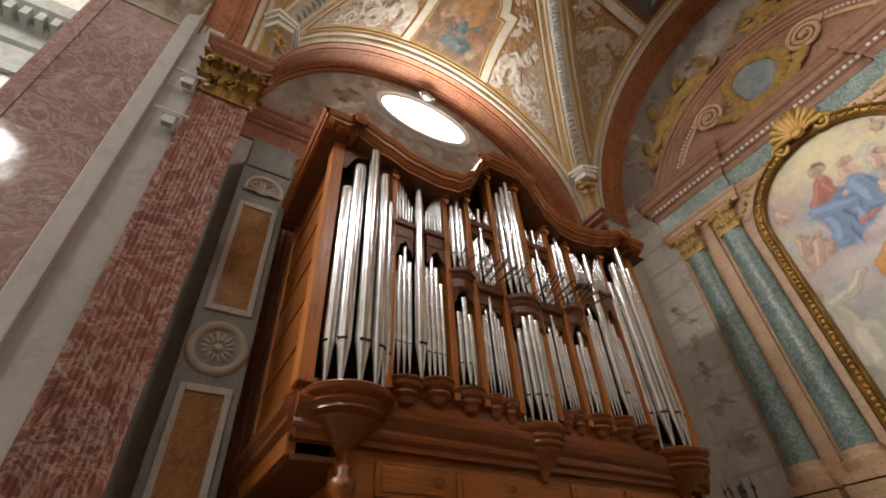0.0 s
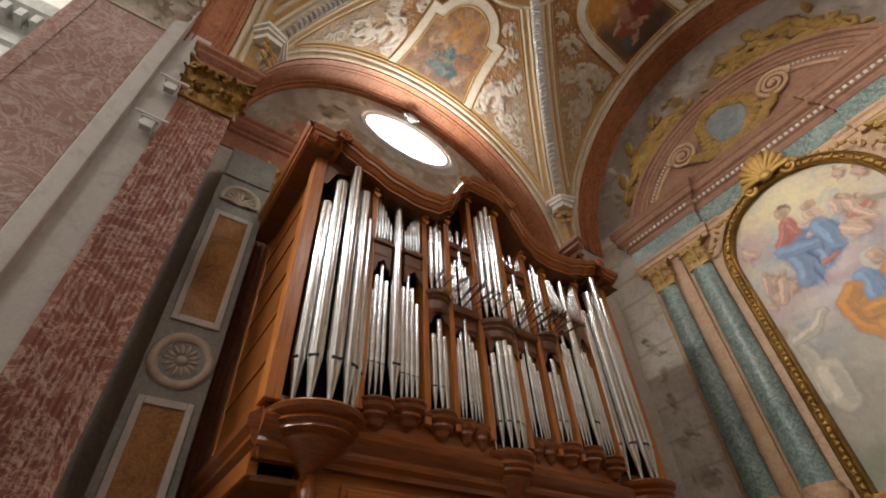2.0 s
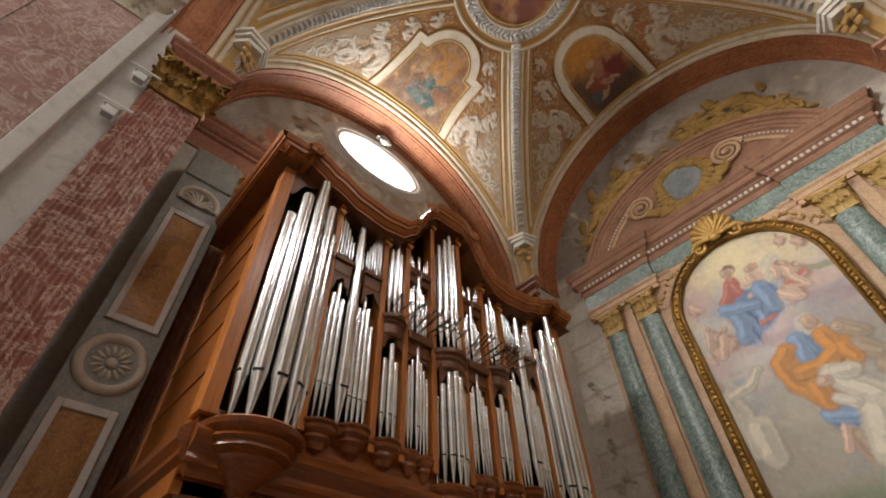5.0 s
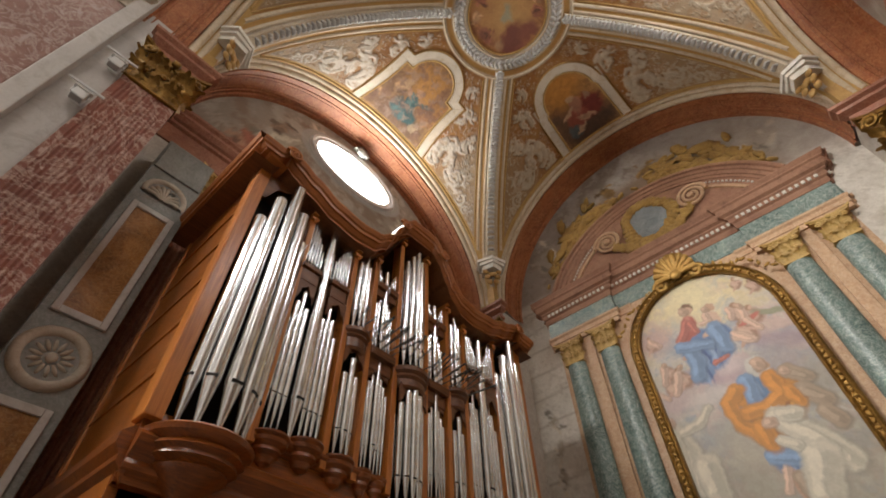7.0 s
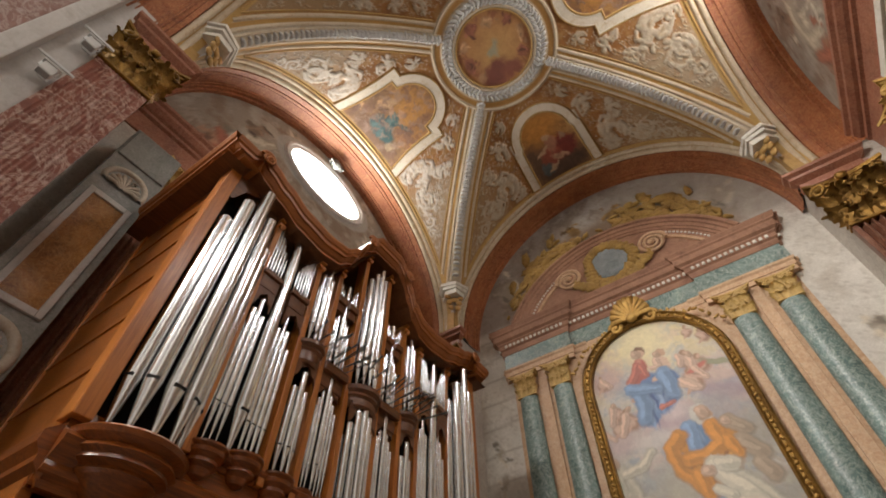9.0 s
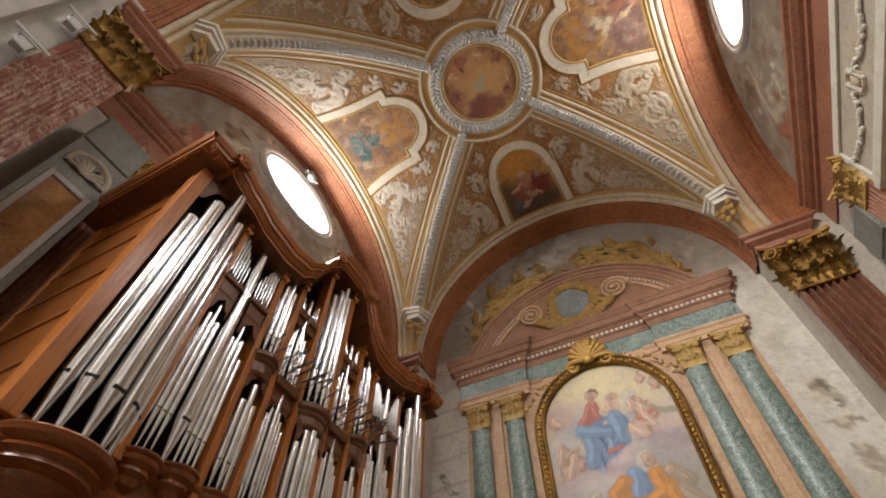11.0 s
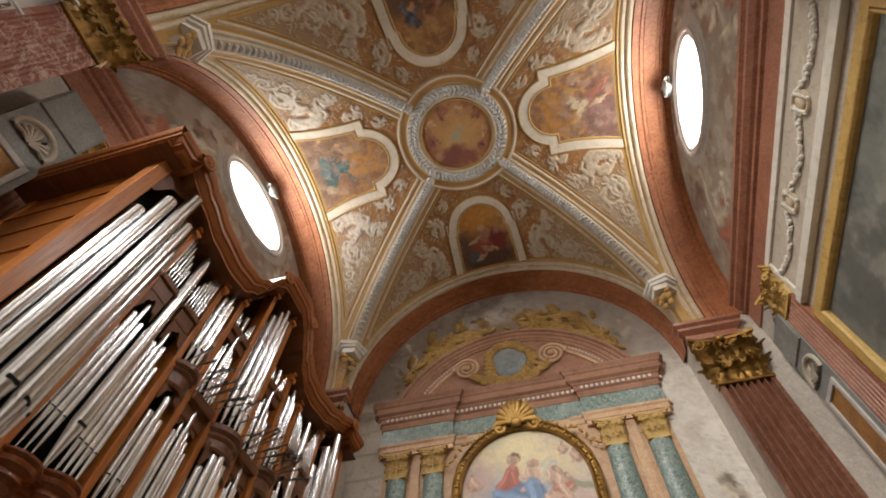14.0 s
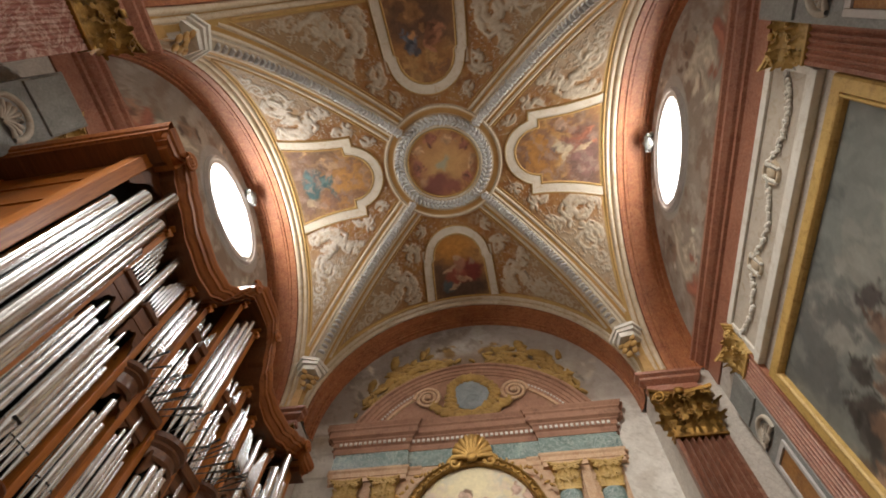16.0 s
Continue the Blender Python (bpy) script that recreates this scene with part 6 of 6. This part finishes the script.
# cornice: swept along the curved front, with straight returns on the sides
ys = [-3.52 + 7.04 * i / 120 for i in range(121)]
prof = [(0.0, -0.5), (-0.36, -0.5), (-0.36, -0.2), (-0.3, -0.17), (-0.3, -0.1), (-0.26, -0.1), (-0.24, -0.07), (-0.18, -0.02), (-0.17, 0.01), (-0.12, 0.02), (-0.1, 0.05), (-0.03, 0.08), (0.0, 0.08), (0.02, -0.5)]
s = Shape()
rows = [[(0.3 + v, y, crown_z(y) + u) for u, v in prof] for y in ys]
s.grid(rows, smooth=False, flip=True)
for sgn in (-1, 1):
    z = crown_z(3.52)
    s.grid([[(x, sgn * (3.52 + v - 0.0), z + u) for u, v in prof] for x in (0.36, -2.3)], smooth=False, flip=sgn > 0)
part("cornice", s, CHERRYCROWN, organ, "curved moulded cherry wood cornice")
for sgn in (-1, 1):
    for y, z, r in ((3.0, 8.14, 0.13), (0.55, 8.6, 0.12)):
        s = Shape()
        volute(s, Matrix.Translation((0.39, sgn * y, z)) @ Matrix.Rotation(math.pi / 2, 4, "Z") @ Matrix.Diagonal((sgn, 1, 1, 1)), r, 0.05, 2.2, 0.03)
        part("cornice_scroll", s, CHERRYCROWN, organ)
# roof board, and a near-black sheet painted in place of the inside's shade
s = Shape()
s.grid([[(x, y, crown_z(y) - 0.42) for x in (0.28, -2.25)] for y in ys], smooth=False)
part("roof_board", s, DARKWOOD, organ)
part("inside", Shape().box(-0.34, -3.2, 3.7, -0.3, 3.2, 7.6), SHADEBLACK, organ, "near-black sheet for the shade inside the case")
part("back", Shape().box(-2.25, -3.22, 0.0, -2.2, 3.22, 7.7), DARKWOOD, organ)
# side walls with overlapping boards
for sgn in (-1, 1):
    part("side_frame", Shape().box(-0.16, sgn * 3.2 - 0.1, 3.75, 0.1, sgn * 3.2 + 0.08, 7.8, 0.015).box(-2.2, sgn * 3.2 - 0.05, 3.75, -2.05, sgn * 3.2 + 0.05, 7.8, 0.012), CHERRY, organ)
    part("side_panel", Shape().box(-2.1, sgn * 3.17 - 0.05, 3.75, -0.1, sgn * 3.17 + 0.0, 7.8), CHERRYH, organ)
    for i in range(6):
        z0 = 3.75 + i * 0.67
        sl = Shape()
        y = sgn * 3.17
        sl.add([(-2.08, y + sgn * 0.07, z0), (-0.14, y + sgn * 0.07, z0), (-0.14, y - sgn * 0.03, z0 + 0.7), (-2.08, y - sgn * 0.03, z0 + 0.7), (-2.08, y + sgn * 0.03, z0), (-0.14, y + sgn * 0.03, z0), (-0.14, y - sgn * 0.07, z0 + 0.7), (-2.08, y - sgn * 0.07, z0 + 0.7)], [(0, 1, 2, 3), (7, 6, 5, 4), (0, 4, 5, 1), (3, 2, 6, 7), (0, 3, 7, 4), (1, 5, 6, 2)])
        part("side_board", sl, CHERRYH, organ)
# posts
for y in (0.33, 0.885, 1.335, 2.25):
    for sgn in (-1, 1):
        z1 = crown_z(y) - 0.4
        p_ = part("post", Shape().box(-0.12, sgn * y - 0.045, 3.86, 0.1, sgn * y + 0.045, z1, 0.01), CHERRY, organ)
        hd = Shape().box(-0.14, sgn * y - 0.06, z1 - 0.16, 0.16, sgn * y + 0.06, z1 - 0.1, 0.01)
        hd.box(-0.14, sgn * y - 0.055, z1 - 0.04, 0.17, sgn * y + 0.055, z1, 0.01).blob(Matrix.Translation((0.16, sgn * y, z1 - 0.2)) @ Matrix.Diagonal((0.035, 0.03, 0.05, 1)), BALL1)
        part("post_head", hd, CHERRY, p_)


def pipe_shape(r, z0, foot, z1, sides=14):
    """A flue pipe: cone foot, mouth with a slot, and a cylinder open at the top; slot and opening are filled black for
    shade.
    """
    s = Shape()
    s.lathe([(r * 0.2, z0), (r * 0.9, z0 + foot * 0.92), (r, z0 + foot), (r, z1)], sides, caps=False)
    s.lathe([(r * 0.93, z1 - 0.06), (r * 0.97, z1 + 0.001), (r, z1)], sides, caps=False)
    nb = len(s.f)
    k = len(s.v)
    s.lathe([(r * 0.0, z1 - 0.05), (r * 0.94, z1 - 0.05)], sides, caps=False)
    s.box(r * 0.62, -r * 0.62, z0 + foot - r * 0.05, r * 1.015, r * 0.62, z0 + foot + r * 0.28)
    return s, nb


pipe_cache = {}


def add_pipe(x, y, r, z0, foot, z1, turn=0.0):
    key = (round(r, 3), round(z0, 2), round(foot, 2), round(z1, 2))
    if key not in pipe_cache:
        s, nb = pipe_shape(*key)
        me = s.mesh("pipe")
        me.materials.append(TIN)
        me.materials.append(SHADEBLACK)
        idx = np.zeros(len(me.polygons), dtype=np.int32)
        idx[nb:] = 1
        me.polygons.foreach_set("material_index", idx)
        pipe_cache[key] = me
    ob = new("pipe", pipe_cache[key])
    ob.parent = organ
    ob.location = (x, y, 0)
    ob.rotation_euler = (0, 0, turn)
    return ob


def row_of(y0, y1, n, tops, z0, foot, x=0.0, fill=0.46):
    """Pipes side by side; tops: function of 0..1 across the row."""
    w = (y1 - y0) / n
    for i in range(n):
        q = (i + 0.5) / n
        add_pipe(x, y0 + w * (i + 0.5), w * fill, z0, foot, tops(q))


def turret(yc, half, bulge, n, top_mid, drop, z0, foot, fill=0.47):
    """Pipes on a round turret, the tallest in the middle."""
    for i in range(n):
        th = (i - (n - 1) / 2) / n * math.pi * 0.92
        y = yc + half * math.sin(th)
        x = -0.05 + bulge * math.cos(th)
        r = half * math.pi * 0.92 / n * fill * (1.0 - 0.12 * abs(math.sin(th)))
        add_pipe(x, y, r, z0, foot, top_mid - drop * abs(i - (n - 1) / 2) / ((n - 1) / 2), th)


for sgn in (-1, 1):
    # outer tower
    turret(sgn * 2.66, 0.37, 0.27, 5, 7.66, 0.85, 3.71, 0.54, 0.45)
    # first flat: two groups round a large pipe, small pipes on boxes above
    row_of(sgn * 1.815 - 0.41, sgn * 1.815 - 0.1, 4, lambda q: 6.12 - 1.1 * abs(q - 0.6), 4.08, 0.42, 0.02)
    add_pipe(0.06, sgn * 1.815, 0.083, 4.0, 0.5, 7.42)
    row_of(sgn * 1.815 + 0.1, sgn * 1.815 + 0.41, 4, lambda q: 6.12 - 1.1 * abs(q - 0.4), 4.0, 0.46, 0.02)
    for side in (-1, 1):
        yc = sgn * 1.815 + side * 0.255
        row_of(yc - 0.15, yc + 0.15, 6, lambda q: 7.5 - 0.75 * abs(q - 0.5 - side * 0.35), 6.5, 0.2, 0.08, 0.36)
        box_ = Shape().box(-0.12, yc - 0.165, 6.42, 0.15, yc + 0.165, 6.5, 0.015).box(-0.12, yc - 0.145, 6.2, 0.11, yc + 0.145, 6.42, 0.01)
        part("pipe_box", box_, DARKWOOD, organ)
    # round turret in two storeys
    turret(sgn * 1.11, 0.17, 0.13, 5, 5.42, 0.5, 4.05, 0.33)
    turret(sgn * 1.11, 0.17, 0.14, 5, 7.55, 0.55, 5.9, 0.33)
    # second flat in two storeys
    yc = sgn * 0.61
    row_of(yc - 0.22, yc - 0.05, 3, lambda q: 5.1 + 0.35 * q, 4.05, 0.3, 0.02)
    add_pipe(0.04, yc, 0.036, 4.05, 0.34, 5.78)
    row_of(yc + 0.05, yc + 0.22, 3, lambda q: 5.45 - 0.35 * q, 4.05, 0.3, 0.02)
    row_of(yc - 0.22, yc - 0.05, 3, lambda q: 6.5 + 0.45 * q, 5.8, 0.22, 0.0)
    add_pipe(0.03, yc, 0.04, 5.8, 0.3, 7.5)
    row_of(yc + 0.05, yc + 0.22, 3, lambda q: 6.95 - 0.45 * q, 5.8, 0.22, 0.0)
    for side in (-1, 1):
        y2 = yc + side * 0.13
        row_of(y2 - 0.085, y2 + 0.085, 4, lambda q: 7.55 - 0.45 * abs(q - 0.5 - side * 0.35), 7.12, 0.1, 0.04, 0.34)
        part("pipe_box", Shape().box(-0.12, y2 - 0.1, 7.0, 0.12, y2 + 0.1, 7.12, 0.012).box(-0.12, y2 - 0.085, 6.85, 0.07, y2 + 0.085, 7.0, 0.01), DARKWOOD, organ)
# middle tower in two storeys
turret(0.0, 0.27, 0.24, 7, 5.5, 0.55, 3.74, 0.36)
turret(0.0, 0.27, 0.24, 7, 8.35, 0.5, 5.72, 0.4)


def shelf_round(yc, half, bulge, z, h=0.16):
    """A curved shelf with a moulded edge and a carved apron below."""
    s = Shape()
    n = 20
    ths = [math.pi * (j / n) - math.pi / 2 for j in range(n + 1)]
    rows = []
    for g, dz in ((0.02, -0.34), (0.05, -0.3), (0.05, -h), (0.09, -h * 0.8), (0.07, -h * 0.55), (0.12, -h * 0.35), (0.12, 0.0), (0.0, 0.0)):
        rows.append([(-0.06 + (bulge + g) * math.cos(t), yc + (half + g * 0.6) * math.sin(t), z + dz) for t in ths])
    s.grid(rows, smooth=False)
    s.grid([[(-0.08, yc + (half) * math.sin(t), z) for t in ths], [(-0.06 + bulge * math.cos(t), yc + half * math.sin(t), z) for t in ths]], smooth=False)
    return s


part("shelf", shelf_round(0, 0.3, 0.27, 5.7, 0.2), DARKWOOD, organ, "round dark carved shelf")
for sgn in (-1, 1):
    part("shelf", shelf_round(sgn * 1.11, 0.2, 0.18, 5.88), DARKWOOD, organ, "round dark carved shelf")
    part("shelf", Shape().box(-0.12, sgn * 0.61 - 0.24, 5.66, 0.14, sgn * 0.61 + 0.24, 5.8, 0.02).box(-0.12, sgn * 0.61 - 0.22, 5.45, 0.06, sgn * 0.61 + 0.22, 5.66, 0.012), DARKWOOD, organ, "straight dark carved shelf")


def shade(y0, y1, z_top, drop, cusps=3, x=0.0):
    """A carved pipe shade with a cusped lower edge."""
    top, low, n = [], [], 18
    for j in range(n + 1):
        q = j / n
        d = drop * (0.25 + 0.75 * abs(2 * q - 1) ** 1.5) * (1 + 0.16 * math.sin(q * cusps * 2 * math.pi))
        top.append((y0 + (y1 - y0) * q, z_top))
        low.append((y0 + (y1 - y0) * q, z_top - d))
    s = Shape()
    for xx, fl in ((x, True), (x - 0.03, False)):
        s.grid([[(xx, y, z) for y, z in low], [(xx, y, z) for y, z in top]], smooth=False, flip=fl)
    s.grid([[(x, y, z) for y, z in low], [(x - 0.03, y, z) for y, z in low]], smooth=False)
    return part("pipe_shade", s, DARKWOOD, organ, "dark carved pipe shade")


for sgn in (-1, 1):
    for y0, y1, z, dr, xx in ((2.3, 3.12, 7.85, 0.6, 0.06), (1.38, 1.7, 6.22, 0.34, 0.1), (1.93, 2.2, 6.22, 0.34, 0.1), (0.94, 1.28, 5.62, 0.3, 0.1), (0.42, 0.8, 5.5, 0.16, 0.04), (0.93, 1.29, 7.6, 0.2, 0.02)):
        a, b = sorted((sgn * y0, sgn * y1))
        shade(a, b, z, dr, x=xx)
shade(-0.28, 0.28, 5.45, 0.32, x=0.16)

# horizontal trumpets
rt = random.Random(3)


def trumpet(y, z, length, splay, lift):
    s = Shape()
    a, b = Vector((-0.1, 0, 0)), Vector((length, splay * length, lift * length))
    s.tube([a, a.lerp(b, 0.4), a.lerp(b, 0.8), b], 0.006, 8, 0.014)
    s.tube([b, b + (b - a).normalized() * 0.05], 0.014, 8, 0.022)
    ob = part("trumpet", s, DARKMETAL, organ, "dark horizontal trumpet pipe")
    ob.location = (0.12, y, z)


for yc, n, w in ((-0.62, 9, 0.5), (0.62, 9, 0.5), (1.18, 6, 0.34), (-1.12, 3, 0.28), (0.0, 3, 0.4)):
    for i in range(n):
        q = (i + 0.5) / n - 0.5
        trumpet(yc + q * w, 5.86 + (0.06 if i % 2 else 0) + (0.0 if abs(yc) > 0.1 else -0.06), 0.3 + 0.2 * rt.random(), q * 0.9 + 0.15 * (rt.random() - 0.3), 0.1 + 0.25 * rt.random())

# stepped feet of the pipe fields with small corbels
for sgn in (-1, 1):
    a, b = sorted((sgn * 0.38, sgn * 2.2))
    part("pipe_ledge", profile_band(Shape(), Matrix.Rotation(math.pi / 2, 4, "Z"), a, b, [(0.02, 3.86), (0.06, 3.89), (0.05, 3.92), (0.1, 3.95), (0.12, 3.98), (0.12, 4.01)], False), CHERRYDARK, organ)
    for y, h, z in ((1.58, 0.21, 4.07), (2.02, 0.21, 4.0), (1.11, 0.2, 4.04), (0.72, 0.13, 4.04), (0.48, 0.12, 4.02)):
        s = Shape()
        s.lathe([(0.02, z - 0.32), (h * 0.45, z - 0.28), (h * 0.6, z - 0.22), (h * 0.85, z - 0.18), (h * 0.8, z - 0.14), (h * 1.05, z - 0.1), (h * 1.1, z - 0.06), (h * 1.0, z - 0.05), (h * 1.15, z - 0.02), (h * 1.15, z)], 20, (0.0, sgn * y), -math.pi / 2, math.pi / 2, smooth=False)
        s.grid([[(0, sgn * y + h * 1.15 * math.sin(t), z) for t in np.linspace(-1.57, 1.57, 17)], [(h * 1.15 * math.cos(t), sgn * y + h * 1.15 * math.sin(t), z) for t in np.linspace(-1.57, 1.57, 17)]], smooth=False)
        part("corbel", s, CHERRYDARK, organ, "small moulded cherry wood corbel")
for y, h, z, low in ((-2.68, 0.52, 3.71, 3.1), (2.68, 0.52, 3.71, 3.1), (0.0, 0.36, 3.74, 3.12)):
    s = Shape()
    d = z - low
    s.lathe([(0.0, low - 0.05), (0.05, low - 0.02), (0.06, low + 0.03), (h * 0.3, low + d * 0.2), (h * 0.66, low + d * 0.45), (h * 0.72, low + d * 0.5), (h * 0.7, low + d * 0.54), (h * 0.85, low + d * 0.6), (h * 0.84, low + d * 0.66), (h * 0.94, low + d * 0.72), (h * 0.88, low + d * 0.8), (h * 1.02, low + d * 0.88), (h * 1.06, low + d * 0.95), (h, z)], 32, (-0.08, y), -math.pi / 2, math.pi / 2, smooth=False)
    s.grid([[(-0.3, y + h * math.sin(t), z) for t in np.linspace(-1.57, 1.57, 21)], [(-0.08 + h * math.cos(t), y + h * math.sin(t), z) for t in np.linspace(-1.57, 1.57, 21)]], smooth=False)
    part("corbel", s, CHERRYDARK, organ, "large round moulded cherry wood corbel")

# base mouldings, panelled rail and lower case
M4 = Matrix.Rotation(math.pi / 2, 4, "Z")
s = profile_band(Shape(), M4, -3.25, 3.25, [(-0.1, 3.2), (-0.04, 3.22), (-0.04, 3.28), (0.02, 3.32), (0.03, 3.36), (0.02, 3.4), (0.07, 3.45), (0.12, 3.52), (0.13, 3.58), (0.1, 3.62), (0.02, 3.66), (0.0, 3.84)], False)
part("base_moulding", s, CHERRYDARK, organ, "dark moulded cherry wood ledge")
part("ledge_board", Shape().box(-0.3, -3.25, 3.72, -0.005, 3.25, 3.86), CHERRYH, organ)
part("rail", Shape().box(-0.3, -2.74, 2.66, -0.12, 2.74, 3.24), CHERRYH, organ)
for i, (y0, y1) in enumerate(((-2.3, -1.42), (-1.3, -0.42), (0.42, 1.3), (1.42, 2.3))):
    p_ = Shape()
    p_.box(-0.13, y0, 2.76, -0.08, y1, 3.12, 0.02)
    p_.box(-0.11, y0 + 0.06, 2.81, -0.055, y1 - 0.06, 3.07, 0.022)
    volute(p_, Matrix.Translation((-0.05, (y0 + y1) / 2 + 0.3, 2.94)) @ Matrix.Rotation(math.pi / 2, 4, "Z"), 0.07, 0.02, 1.6, 0.014)
    part("rail_panel", p_, CHERRYH, organ)
s = profile_band(Shape(), M4, -2.74, 2.74, [(-0.14, 2.54), (-0.08, 2.56), (-0.03, 2.6), (-0.03, 2.66), (-0.14, 2.68)], False)
part("lower_moulding", s, CHERRYDARK, organ)
part("lower_case", Shape().box(-2.2, -2.55, 0, -0.4, 2.55, 3.04), CHERRY, organ)
for y0, y1 in ((-2.45, -1.4), (-1.3, -0.45), (-0.35, 0.35), (0.45, 1.3), (1.4, 2.45)):
    part("lower_panel", Shape().box(-0.41, y0, 0.3, -0.36, y1, 2.48, 0.012).box(-0.38, y0 + 0.1, 0.4, -0.33, y1 - 0.1, 2.38, 0.02), CHERRY, organ)
part("underside", Shape().box(-2.2, -3.2, 3.04, -0.125, 3.2, 3.1), DARKWOOD, organ)
for sgn in (-1, 1):
    part("lower_side", Shape().box(-2.2, sgn * 3.2 - 0.05, 3.08, -0.12, sgn * 3.2 + 0.05, 3.74, 0.01), CHERRYH, organ)
    s = profile_band(Shape(), Matrix.Translation((0, sgn * 3.25, 0)) @ (Matrix.Rotation(math.pi, 4, "Z") if sgn > 0 else Matrix.Identity(4)), -2.2 if sgn < 0 else 0.0, 0.0 if sgn < 0 else 2.2, [(-0.05, 3.2), (0.0, 3.3), (0.06, 3.36), (0.06, 3.42), (0.12, 3.5), (0.12, 3.6), (0.0, 3.7)], False)
    part("side_moulding", s, CHERRYDARK, organ)
    # scrolled bracket panel and turned post below the tower
    pts = [(-0.2 , sgn * (2.6 - 0.5 * math.sin(q * 1.57)), 2.54 - 0.9 * q) for q in np.linspace(0, 1, 12)]
    part("bracket", Shape().sweep(pts, [Vector((1, 0, 0))] * 12, [(-0.06, -0.06), (-0.06, 0.06), (0.06, 0.06), (0.06, -0.06)], ring=True), CHERRY, organ)
    part("turned_post", Shape().lathe([(0.09, 0), (0.09, 0.5), (0.06, 0.6), (0.07, 1.6), (0.055, 2.5), (0.1, 2.6), (0.07, 2.66), (0.13, 2.75), (0.14, 2.85), (0.07, 2.9), (0.09, 2.96), (0.05, 3.0), (0.05, 3.12)], 14, (0.0, sgn * 2.68)), CHERRYDARK, organ)
